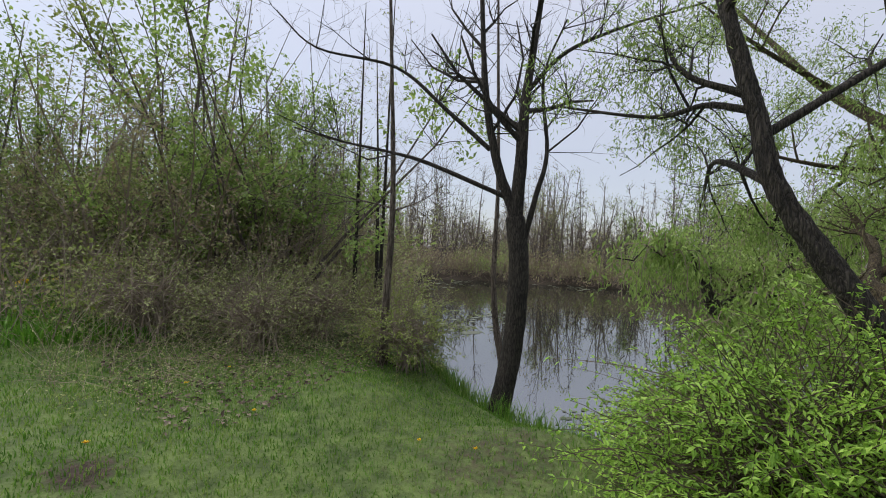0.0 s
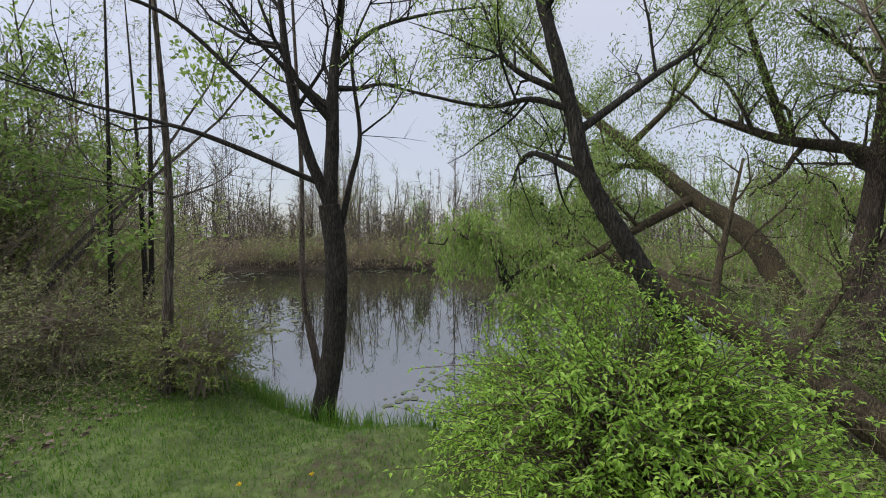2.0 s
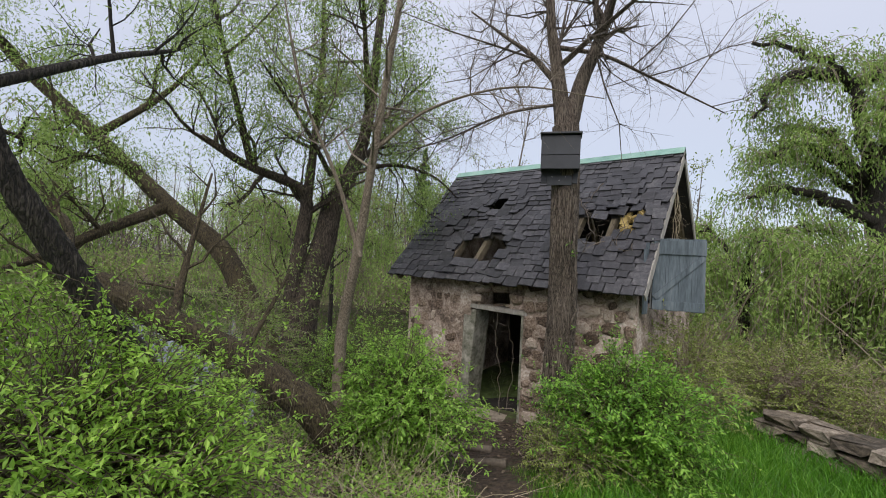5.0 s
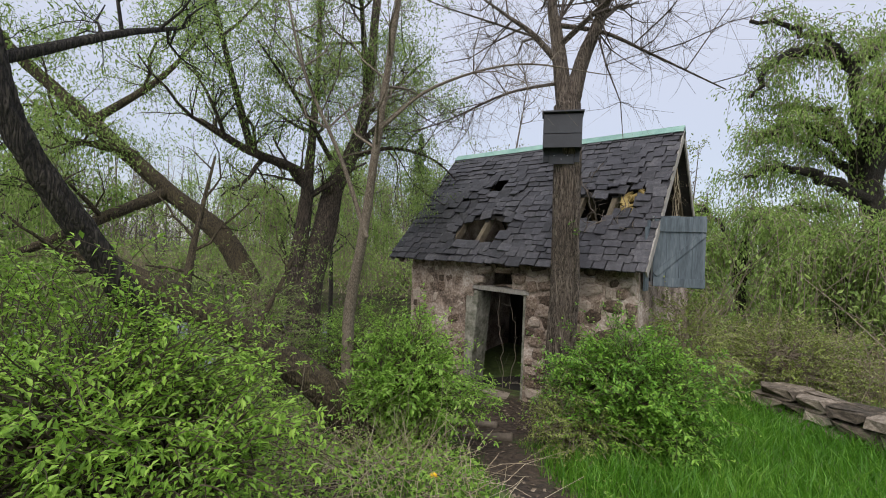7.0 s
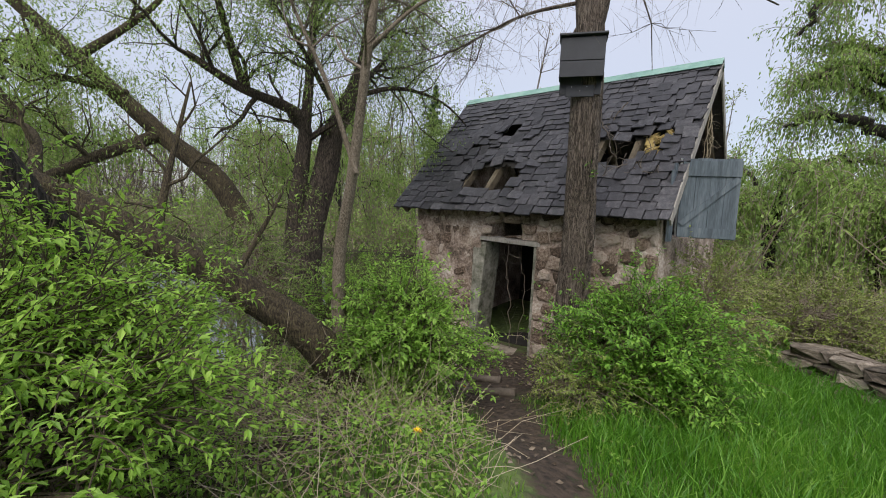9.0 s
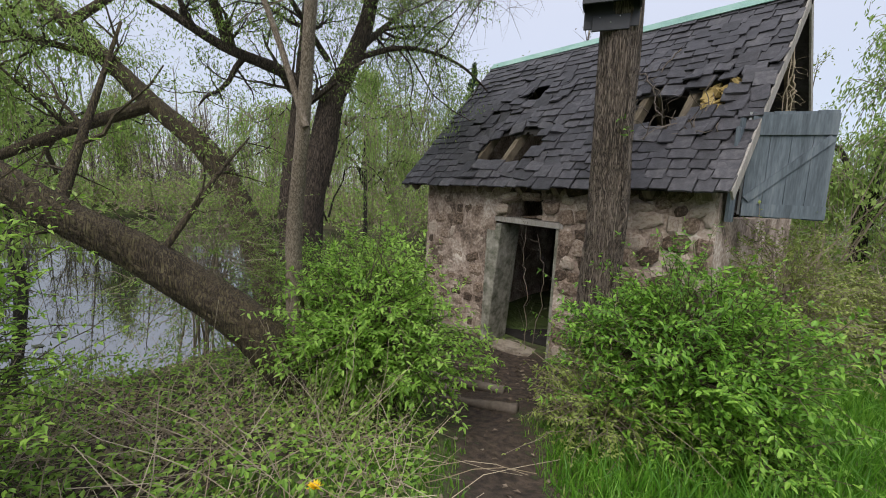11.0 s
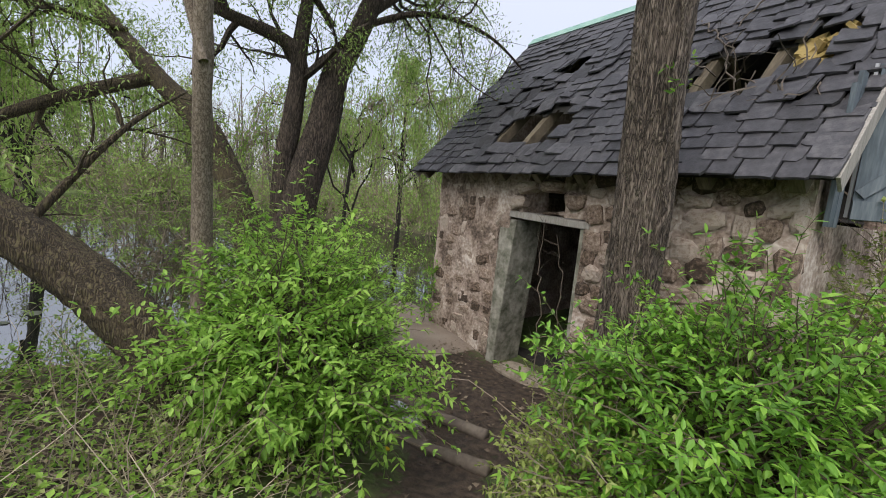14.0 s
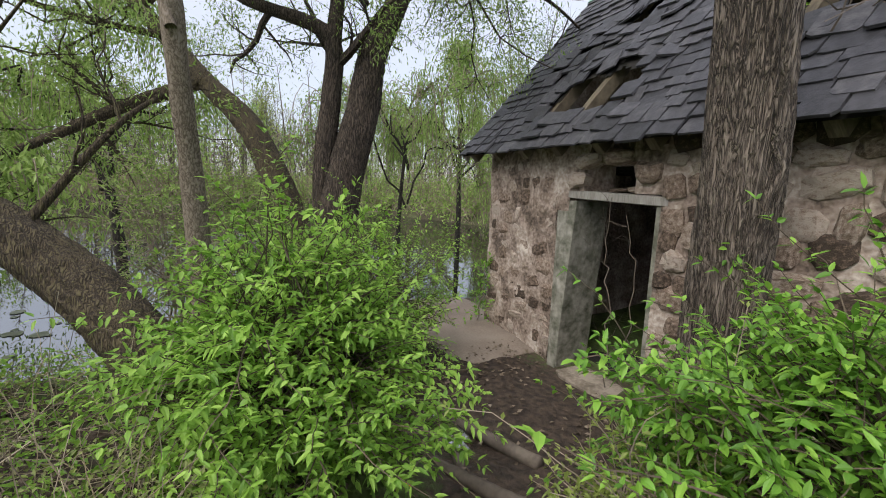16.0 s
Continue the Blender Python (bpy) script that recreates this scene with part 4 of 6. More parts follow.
# the tree in front of the hut
tree("tree", "tall ridged grey-barked tree before the hut, vine on its trunk", "tree", ([(-3.27, 5.98, -1.5), (-3.25, 5.93, -0.4), (-3.2, 5.85, 0.6), (-3.15, 5.70, 1.6), (-3.12, 5.62, 2.6), (-3.15, 5.6, 3.35)], 0.215, 0.18),
     [([(-3.15, 5.6, 3.2), (-3.26, 5.6, 3.85), (-3.35, 5.58, 4.44), (-3.44, 5.53, 5.13), (-3.6, 5.5, 7.5), (-3.7, 5.5, 10)], 0.13, 0.02), ([(-3.12, 5.62, 3.25), (-3.01, 5.74, 4.0), (-2.82, 5.83, 4.56), (-2.67, 5.9, 5.19), (-2.3, 6.1, 7.2), (-2.1, 6.2, 9.5)], 0.12, 0.02),
      ([(-3.3, 5.6, 4.0), (-3.68, 5.42, 4.48), (-4.0, 5.27, 4.76), (-4.6, 5.1, 5.3)], 0.05, 0.012), ([(-3.35, 5.58, 4.57), (-2.74, 5.86, 4.39), (-2.19, 6.12, 4.05), (-1.32, 6.53, 3.49)], 0.035, 0.008),
      ([(-3.2, 5.6, 3.7), (-4.0, 5.3, 3.6), (-5.0, 5.1, 3.3), (-5.8, 4.8, 3.1)], 0.025, 0.006)],
     M_BARK_GREY, seed=14, depth=2, cheap=True, length=2.0, count=8, only_stems=True, sides=110, wobble=0.035, ridge=0.016)


def far_tree_kind(name, label, seed, height, leaf, per, size, lift=0.16, mat=M_BARK_FAR, count=7, spread=1.0, forks=2):
    rng = np.random.default_rng(seed)
    lean = rng.normal(size=2) * 0.06 * height
    stems = []
    for _ in range(forks):
        z0, d = height * rng.uniform(0.05, 0.35), rng.normal(size=2) * 0.16 * height
        stems.append(([(lean[0] * z0 / height, lean[1] * z0 / height, z0), (d[0] * 0.6, d[1] * 0.6, (z0 + height * 0.8) / 2), (d[0], d[1], height * rng.uniform(0.75, 0.98))], 0.006 * height, 0.012))
    return tree(name, label, "tree", ([(0, 0, -0.2), (lean[0] * 0.3, lean[1] * 0.3, height * 0.45), (lean[0], lean[1], height)], 0.009 * height + 0.02, 0.015), stems, mat, leaf, seed, 1, height * 0.24, count, per, size, 6, 0.03,
                "far trees round the pond", lift, spread, jitter=0.15, cheap=True, trunk_first=0.16, first=0.15)


FAR = [far_tree_kind("far_tree", "bare grey woodland tree with a haze of buds", 31, 8.0, M_LEAF_DULL, 3, (0.12, 0.07)),
       far_tree_kind("far_tree", "woodland tree in pale yellow-green new leaf", 32, 9.0, M_LEAF_YELLOW, 9, (0.15, 0.09)),
       far_tree_kind("far_tree", "bare brown woodland tree with fine twigs", 33, 7.0, M_LEAF_BROWN, 3, (0.10, 0.06), forks=4),
       far_tree_kind("far_tree", "woodland tree in light green leaf", 34, 7.5, M_LEAF_WILLOW, 12, (0.14, 0.08), forks=3),
       far_tree_kind("far_tree", "slim bare woodland pole with short twigs", 35, 9.0, M_LEAF_BROWN, 1, (0.10, 0.06), forks=0, count=10)]


def brush_kind(label, seed, leaf, stem_mat, stems=24, height=1.7, per=7, size=(0.07, 0.045), name="brush", twig=0.6, count=5, stout=0.010, depth=0):
    """A thicket: many thin stems from one patch of ground, twigs and small leaves."""
    rng = np.random.default_rng(seed)
    root = empty(name, label, "shrub", (0, 0, 0), "thickets")
    s, tips = Shape(), []
    for _ in range(stems):
        a, r = rng.uniform(0, 6.28), 0.8 * math.sqrt(rng.uniform())
        ln = wander((r * math.cos(a), r * math.sin(a), -0.1), (math.cos(a) * 0.5, math.sin(a) * 0.5, 1.3), height * rng.uniform(0.5, 1.15), 6, rng, 0.22, 0.0)
        ln = ln[::2]
        s.tube(ln, np.linspace(stout, 0.003, 4), 3, cap=False)
        sprout(s, ln, stout * 0.7, rng, depth, twig, tips, count=count, sides=3, spread=1.0, cheap=True)
    tagged(part("stemwork", s.mesh("stemwork", stem_mat), root), kind="stuff")
    s = Shape()
    b, w = leaf_points(tips, per, rng, 0.05)
    s.leaves(b, w, size[0], size[1], rng)
    part("foliage", s.mesh("foliage", leaf), root)
    return root


BRUSH = [brush_kind("brown leafless bramble thicket with a few buds", 41, M_LEAF_BROWN, M_TWIG, per=3), brush_kind("dull green scrubby thicket of thin stems", 42, M_LEAF_DULL, M_TWIG, per=6),
         brush_kind("dense thicket in yellow-green new leaf", 43, M_LEAF_YELLOW, M_TWIG, per=7), brush_kind("light green willowy thicket", 44, M_LEAF_WILLOW, M_TWIG, per=9, height=2.0, size=(0.08, 0.03))]


THICKET = [brush_kind("tall many-stemmed thicket in fine light green leaf", 45, M_LEAF_WILLOW, M_BARK_FAR, 13, 5.4, 26, (0.075, 0.04), "tall_thicket", 1.5, 6, 0.03, 1),
           brush_kind("tall brown thicket of bare leaning stems", 46, M_LEAF_BROWN, M_TWIG, 18, 4.6, 7, (0.06, 0.035), "tall_thicket", 1.4, 6, 0.022, 1),
           brush_kind("tall dull green budding thicket", 47, M_LEAF_DULL, M_TWIG, 15, 4.2, 12, (0.07, 0.04), "tall_thicket", 1.3, 6, 0.022, 1)]


def scatter(kinds, weights, spots, rng, low, high, sink=0.05):
    used = set()
    for x, y in spots:
        k = int(rng.choice(len(kinds), p=weights))
        s = rng.uniform(low, high)
        m = pose(x, y, gz(x, y) - sink, rng.normal() * 3, rng.normal() * 3, rng.uniform(0, 360)) @ Matrix.Scale(s, 4)
        if id(kinds[k]) in PLACED:
            copy_scaled(kinds[k], m)
        else:
            PLACED.add(id(kinds[k]))
            kinds[k].matrix_basis = m


PLACED = set()


def copy_scaled(ob, m):
    keep = ob.matrix_basis.copy()
    ob.matrix_basis = Matrix.Identity(4)
    made = copy_thing(ob, m)
    made.matrix_basis = m
    ob.matrix_basis = keep
    return made


def shore_spots(rng, count, near, far, want):
    out = []
    while len(out) < count:
        k = rng.integers(len(POND))
        a, b = POND[k], POND[(k + 1) % len(POND)]
        p = a + (b - a) * rng.uniform()
        nrm = np.array((b[1] - a[1], a[0] - b[0]))
        nrm = nrm / np.linalg.norm(nrm)
        q = p + nrm * rng.uniform(near, far)
        if in_pond(q[0], q[1]):
            q = p - nrm * rng.uniform(near, far)
        if want(*q) and not in_pond(q[0], q[1]) and rng.uniform() < np.linalg.norm(b - a) / 10:
            out.append(tuple(q))
    return out


rng = np.random.default_rng(77)


def far_side(x, y):
    return x < -11


def dry(spots, margin=0.5):
    return [p for p in spots if not in_pond(*p) and line_distance(np.array(p[0]), np.array(p[1]), POND, True) > margin]


def patch(count, x0, x1, y0, y1):
    return [(rng.uniform(x0, x1), rng.uniform(y0, y1)) for _ in range(count)]


scatter(FAR, [0.26, 0.12, 0.32, 0.08, 0.22], shore_spots(rng, 70, 1.0, 14, far_side), rng, 0.75, 1.25)
scatter(BRUSH, [0.58, 0.22, 0.10, 0.10], shore_spots(rng, 56, 0.1, 4.5, far_side), rng, 1.1, 2.1)
scatter(FAR, [0.28, 0.10, 0.26, 0.16, 0.20], dry(patch(22, -14, -3.5, -22, -11)), rng, 0.55, 0.95)
for kind, x, y, size in ((0, -5.3, -10.4, 1.7), (0, -4.4, -9.9, 1.35), (1, -2.9, -10.2, 1.35), (0, -6.2, -12.0, 1.6), (2, -1.5, -11.6, 1.15), (1, -3.7, -9.6, 1.2), (0, -0.4, -13.0, 1.0), (1, -7.2, -11.0, 1.4)):
    copy_scaled(THICKET[kind], pose(x, y, gz(x, y) - 0.05, 0, 0, 71 * size * 9) @ Matrix.Scale(size, 4))
scatter(FAR, [0.05, 0.5, 0.05, 0.4, 0.0], shore_spots(rng, 26, 0.5, 9, lambda x, y: x < -11 and y > -1), rng, 0.7, 1.15)
scatter(THICKET, [0.36, 0.30, 0.34], dry(patch(9, -9, -1.5, -17, -10.5), 1.0), rng, 0.7, 1.15)
scatter(FAR, [0.2, 0.2, 0.2, 0.4, 0.0], dry(patch(10, -5.5, 0.5, -15, -10.5)), rng, 0.45, 0.65)
scatter(BRUSH, [0.30, 0.36, 0.26, 0.08], [p for p in dry(patch(52, -10, -0.5, -17, -6.5)) if p[1] < -6.3 + 0.4 * (p[0] + 4)], rng, 0.5, 1.25)
scatter(FAR, [0.05, 0.35, 0.05, 0.55, 0.0], dry(patch(20, -8, 12, 15, 32)), rng, 0.5, 0.85)
scatter(BRUSH, [0.02, 0.1, 0.2, 0.68], dry(patch(34, -6.5, 9, 12.0, 19)), rng, 1.2, 2.1)
scatter(BRUSH, [0.22, 0.33, 0.43, 0.02], patch(36, -1.7, 6.5, 9.0, 11.8), rng, 0.55, 0.9)
scatter(FAR, [0.4, 0.2, 0.3, 0.1, 0.0], patch(8, 7, 30, -30, 14), rng, 0.7, 1.1)


def far_woods():
    """The wood behind the first rows of trees, too far and too dense to count."""
    rng = np.random.default_rng(99)
    for mat, leaf, seed, leaves, label in ((M_BARK_FAR, M_LEAF_BROWN, 1, 56000, "dense brown leafless wood beyond the pond"), (M_BARK_FAR, M_LEAF_YELLOW, 2, 56000, "pale green budding wood beyond the pond")):
        rng = np.random.default_rng(seed)
        s, lf, lw = Shape(), [], []
        n = 0
        while n < 620:
            a, r = rng.uniform(math.radians(95), math.radians(285)), rng.uniform(38, 75)
            x, y = -2 + r * math.cos(a), -3 + r * math.sin(a)
            if (seed == 1 and y > -4 + 10 * rng.normal()) or in_pond(x, y) or line_distance(np.array(x), np.array(y), POND, True) < 2 or (y > 0 and x > -9 and r < 45):
                continue
            n += 1
            z, h = gz(x, y), rng.uniform(4.0, 11.5) * (0.85 + 0.35 * math.sin(a * 23 + seed))
            top = np.array((x + rng.normal() * 0.5, y + rng.normal() * 0.5, z + h))
            foot = np.array((x, y, z - 0.2))
            s.tube([foot, foot * 0.5 + top * 0.5 + rng.normal(size=3) * 0.4, top], (0.07, 0.045, 0.012), 3, cap=False)
            m = 64
            t = rng.uniform(0.08, 1.0, m)[:, None]
            b = foot * (1 - t) + top * t
            w = rng.normal(size=(m, 3)) * np.array((1, 1, 0.3)) + np.array((0, 0, 0.75))
            w /= np.linalg.norm(w, axis=1, keepdims=True)
            ln = rng.uniform(0.5, 2.0, m)[:, None] * (1.15 - 0.6 * t)
            side = np.cross(w, rng.normal(size=(m, 3)))
            side /= np.linalg.norm(side, axis=1, keepdims=True)
            v = np.stack([b - side * 0.03, b + side * 0.03, b + w * ln], 1).reshape(-1, 3)
            s.add(v, np.arange(m)[:, None] * 3 + np.array([[0, 1, 2]]))
            q = leaves // 620
            k = rng.integers(m, size=q)
            lf.append(b[k] + w[k] * ln[k] * rng.uniform(0.2, 1, (q, 1)) + rng.normal(size=(q, 3)) * 0.25)
            lw.append(rng.normal(size=(q, 3)))
        wood = empty("far_wood", label, "woods", kind="stuff")
        tagged(part("trunkwork", s.mesh("trunkwork", mat), wood), kind="stuff")
        s = Shape().leaves(np.concatenate(lf), np.concatenate(lw), 0.15, 0.10, rng)
        tagged(part("foliage", s.mesh("foliage", leaf), wood), kind="stuff")


far_woods()


def shore_scrub():
    """Low scrub and dead stems along the far shore."""
    rng = np.random.default_rng(123)
    spots = np.array(shore_spots(rng, 4000, 0.0, 7.0, far_side))
    z = ground_z(spots[:, 0], spots[:, 1])
    base = np.concatenate([spots, z[:, None]], 1)
    m = 5
    b = np.repeat(base, m, 0) + rng.normal(size=(len(base) * m, 3)) * np.array((0.35, 0.35, 0.0))
    w = rng.normal(size=b.shape) * np.array((0.7, 0.7, 0.3)) + np.array((0, 0, 1.0))
    w /= np.linalg.norm(w, axis=1, keepdims=True)
    ln = rng.uniform(0.5, 3.0, len(b))[:, None]
    side = np.cross(w, rng.normal(size=b.shape))
    side /= np.linalg.norm(side, axis=1, keepdims=True)
    v = np.stack([b - side * 0.018, b + side * 0.018, b + w * ln], 1).reshape(-1, 3)
    root = empty("shore_scrub", "brown scrub and dead stems along the far shore", "scrub", kind="stuff")
    tagged(part("stemwork", Shape().add(v, np.arange(len(b))[:, None] * 3 + np.array([[0, 1, 2]])).mesh("stemwork", M_TWIG), root), kind="stuff")
    green = b[:, 1] > -3 + 3 * rng.normal(size=len(b))
    for mat, q, pool in ((M_LEAF_BROWN, 15000, np.nonzero(~green)[0]), (M_LEAF_DULL, 10000, np.nonzero(~green)[0]), (M_LEAF_WILLOW, 36000, np.nonzero(green)[0])):
        k = pool[rng.integers(len(pool), size=q)]
        p = b[k] + w[k] * ln[k] * rng.uniform(0.1, 1, (q, 1)) + rng.normal(size=(q, 3)) * 0.12
        tagged(part("foliage", Shape().leaves(p, rng.normal(size=(q, 3)), 0.2, 0.13, rng).mesh("foliage", mat), root), kind="stuff")


shore_scrub()


def scum():
    """Pale scum and floating pads on the water."""
    rng = np.random.default_rng(17)
    s = Shape()
    for cx, cy, rx, ry, n in ((-19, -18.5, 3.5, 2.0, 60), (-27, -20.5, 3.0, 1.5, 40), (-12, -9.0, 1.6, 1.4, 40), (-15, -9.5, 1.5, 0.6, 18), (-33, -13, 2.0, 3.0, 30), (-8.5, -1.8, 0.8, 0.7, 26), (-7.6, -2.4, 0.7, 0.5, 16), (-8.5, 0.6, 0.9, 0.7, 26)):
        for _ in range(n):
            x, y, r = cx + rng.normal() * rx * 0.6, cy + rng.normal() * ry * 0.6, rng.uniform(0.04, 0.2) * (0.5 if cx > -10 else 1.0)
            a = np.arange(8) * 6.283 / 8
            rr = r * rng.uniform(0.6, 1.2, 8)
            v = np.stack([x + np.cos(a) * rr * 1.4, y + np.sin(a) * rr, np.full(8, WATER + 0.006 + rng.uniform(0, 0.004))], -1)
            s.add(np.concatenate([v, [(x, y, WATER + 0.010)]]), [(k, (k + 1) % 8, 8) for k in range(8)])
    thing("pond_scum", s.mesh("pond_scum", M_PAD), "pale green scum floating on the pond", "pond scum", kind="stuff")


scum()


for k, (x, y, sc) in enumerate([(-3.9, 1.9, 0.45), (-3.55, 2.55, 0.42)]):
    copy_scaled(BRUSH[k % 2], pose(x, y, gz(x, y) - 0.05, 0, 0, 67 * k) @ Matrix.Scale(sc, 4))


# ---- shrubs close to the path ----
def shrub(label, centre, size, leaf, seed, twigs=520, per=13, leaf_size=(0.06, 0.026), stems=30, rich=True, name="shrub", up=0.35, group="shrubs by the path", twig_length=0.34):
    """A leafy shrub: arching stems from its foot, twigs through its crown, leaves in pairs along each twig."""
    rng = np.random.default_rng(seed)
    cx, cy = centre
    foot = gz(cx, cy)
    root = empty(name, label, "shrub", (cx, cy, foot), group)
    s, lines = Shape(), []
    rx, ry, rz = size
    for _ in range(stems):
        a, e = rng.uniform(0, 6.28), rng.uniform(0.35, 1.0)
        tip = (math.cos(a) * rx * e, math.sin(a) * ry * e, rz * (1.9 - e * 1.0) * rng.uniform(0.7, 1.0))
        f = (rng.normal() * rx * 0.2, rng.normal() * ry * 0.2, -0.1)
        ln = curve_through([f, (f[0] * 0.6 + tip[0] * 0.25, f[1] * 0.6 + tip[1] * 0.25, tip[2] * 0.62), tip], 5)
        s.tube(ln, np.linspace(0.013, 0.004, len(ln)), 4, cap=False)
        lines.append(ln)
    for k in range(twigs):
        d = rng.normal(size=3)
        d /= np.linalg.norm(d)
        r = rng.uniform(0.35, 1.0) ** 0.5
        lump = 0.84 + 0.8 * noise.noise(Vector(d * 2.4) + Vector((seed, 0, 0)))
        p = np.array((d[0] * rx * r * lump, d[1] * ry * r * lump, rz + d[2] * rz * r * lump))
        if p[2] < 0.08:
            continue
        long = 2.0 if k % 14 == 0 else 1.0
        way = d * np.array((1, 1, 0.45)) + np.array((0, 0, up)) + rng.normal(size=3) * 0.4
        ln = wander(p, way, twig_length * long * rng.uniform(0.6, 1.3), 5, rng, 0.15, -0.06)
        s.tube(ln, np.linspace(0.004, 0.0016, 6), 3, cap=False)
        lines.append(ln)
        own = lines[rng.integers(stems)]
        if rng.uniform() < 0.4:
            s.tube(np.array([own[rng.integers(4, len(own))], p]), (0.005, 0.004), 3, cap=False)
    tagged(part("stemwork", s.mesh("stemwork", M_TWIG if leaf in (M_LEAF_DULL, M_LEAF_YELLOW, M_LEAF_WILLOW) else M_STEM), root), kind="stuff")
    s = Shape()
    b, w = leaf_pairs(lines[stems:], per, rng)
    s.leaves(b, w, leaf_size[0], leaf_size[1], rng, fold=0.14, rich=rich, droop=0.14, tip_over=0.24)
    part("foliage", s.mesh("foliage", leaf), root)
    return root


shrub("bright green leafy shrub beside the muddy path", (-4.08, 3.45), (0.72, 0.62, 0.68), M_LEAF_BRIGHT, 51, 1350, 18, (0.053, 0.022), twig_length=0.3)
shrub("bright green leafy shrub before the hut", (-2.0, 5.1), (0.82, 0.74, 0.66), M_LEAF_DEEP, 52, 1700, 18, (0.053, 0.022), twig_length=0.3)
shrub("sprawling bright green shrub on the bank", (-3.3, 0.28), (0.85, 0.88, 0.76), M_LEAF_LIME, 53, 2400, 18, (0.040, 0.018), rich=False)
shrub("fresh green shrub beside the willow", (-4.4, -0.4), (0.65, 0.65, 0.5), M_LEAF_LIME, 54, 800, 18, (0.045, 0.022), rich=False)
shrub("light green shrub at the water by the concrete slab", (-5.9, 4.3), (0.8, 0.9, 0.75), M_LEAF_BRIGHT, 55, 900, 18, (0.04, 0.019), rich=False)
shrub("small yellow-green shrub at the shore", (-4.95, -4.35), (0.7, 0.7, 0.55), M_LEAF_YELLOW, 56, 420, 13, (0.045, 0.026), rich=False)
shrub("low yellow-green shrub at the foot of the larger one", (-2.42, 4.6), (0.46, 0.40, 0.34), M_LEAF_YELLOW, 59, 420, 16, (0.038, 0.018), 24, False)
shrub("yellow-green shrub growing against the hut's gable", (-1.75, 7.3), (0.5, 0.8, 0.85), M_LEAF_YELLOW, 57, 520, 16, (0.045, 0.025), rich=False)
shrub("overgrown yellow-green bramble behind the ruined wall", (-0.6, 9.1), (1.0, 0.8, 0.6), M_LEAF_YELLOW, 58, 620, 16, (0.045, 0.028), rich=False)
for k, (x, y) in enumerate([(-3.4, -6.0), (-4.6, -6.2), (-2.3, -6.8), (-5.6, -5.6), (-3.8, -7.2)]):
    shrub("dull green bramble mound at the lawn's edge", (x, y), (0.85, 0.8, 0.6), M_LEAF_DULL, 60 + k, 330, 9, (0.04, 0.024), 40, False, "bramble", group="brambles at the lawn's edge")


# ---- grass ----
def grass(label, count, area, height, mat, seed, keep, name="grass", lean=0.5, width=0.006):
    rng = np.random.default_rng(seed)
    x, y = rng.uniform(area[0], area[1], count), rng.uniform(area[2], area[3], count)
    ok = keep(x, y, rng) & ~in_pond(x, y)
    x, y = x[ok], y[ok]
    z = ground_z(x, y) - 0.01
    n = len(x)
    h = height * rng.uniform(0.4, 1.3, n)
    a = rng.uniform(0, 6.28, n)
    side = np.stack([np.cos(a), np.sin(a), np.zeros(n)], -1) * (width * rng.uniform(0.6, 1.4, n))[:, None]
    base = np.stack([x, y, z], -1)
    bendv = np.stack([rng.normal(size=n), rng.normal(size=n), np.zeros(n)], -1) * (h * lean)[:, None] * 0.6
    mid = base + bendv * 0.35 + np.array((0, 0, 1)) * (h * 0.6)[:, None]
    tip = base + bendv + np.array((0, 0, 1)) * (h * 0.95)[:, None]
    v = np.stack([base - side, base + side, mid + side * 0.7, mid - side * 0.7, tip], 1).reshape(-1, 3)
    k = np.arange(n)[:, None] * 5
    s = Shape()
    s.v.append(v)
    s.f[4].append(k + np.array([[0, 1, 2, 3]]))
    s.f[3].append(k + np.array([[3, 2, 4]]))
    s.n = len(v)
    thing(name, s.mesh(name, mat), label, "grass", kind="stuff")


def off_path(x, y, rng, w=0.45):
    return line_distance(x, y, PATH_LINE) > w * rng.uniform(0.5, 1.2, len(x))


grass("short green lawn grass on the bank", 115000, (-5.4, 1.5, -8.5, 1.4), 0.055, M_GRASS, 71, lambda x, y, r: (y > -6.6 + 0.6 * np.abs(x + 2.5) * (x < -2.5)) & (r.uniform(size=len(x)) < 0.95 - 0.62 * np.exp(-((x + 3.7) / 1.4) ** 2 - ((y + 1.9) / 0.8) ** 2)), width=0.0042)
grass("lush tall grass on the rising slope", 22000, (-3.6, 1.2, -15, -6.5), 0.22, M_GRASS_LONG, 74, lambda x, y, r: x > -2.6 - 1.0 * np.sin(y), width=0.01)
grass("long bright green grass beside the path", 42000, (-2.6, 2.5, 2.2, 8.6), 0.26, M_GRASS_LONG, 72, lambda x, y, r: off_path(x, y, r) & (y > 3.4 - 0.55 * (x + 2.6)), lean=0.7, width=0.005)
grass("short grass along the path", 26000, (-3.2, 1.5, 0.8, 4.6), 0.08, M_GRASS, 73, off_path)


def strewn(name, label, category, count, area, mat, seed, size, keep, rise=0.0, flat=0.15):
    """Loose or low leaves over a patch of ground."""
    rng = np.random.default_rng(seed)
    x, y = rng.uniform(area[0], area[1], count), rng.uniform(area[2], area[3], count)
    ok = keep(x, y, rng) & ~in_pond(x, y)
    x, y = x[ok], y[ok]
    n = len(x)
    z = ground_z(x, y) + 0.012 + rise * rng.uniform(0, 1, n) ** 1.5
    w = np.stack([rng.normal(size=n), rng.normal(size=n), rng.normal(size=n) * flat + rise], -1)
    s = Shape().leaves(np.stack([x, y, z], -1), w, size[0], size[1], rng)
    thing(name, s.mesh(name, mat), label, category, kind="stuff")


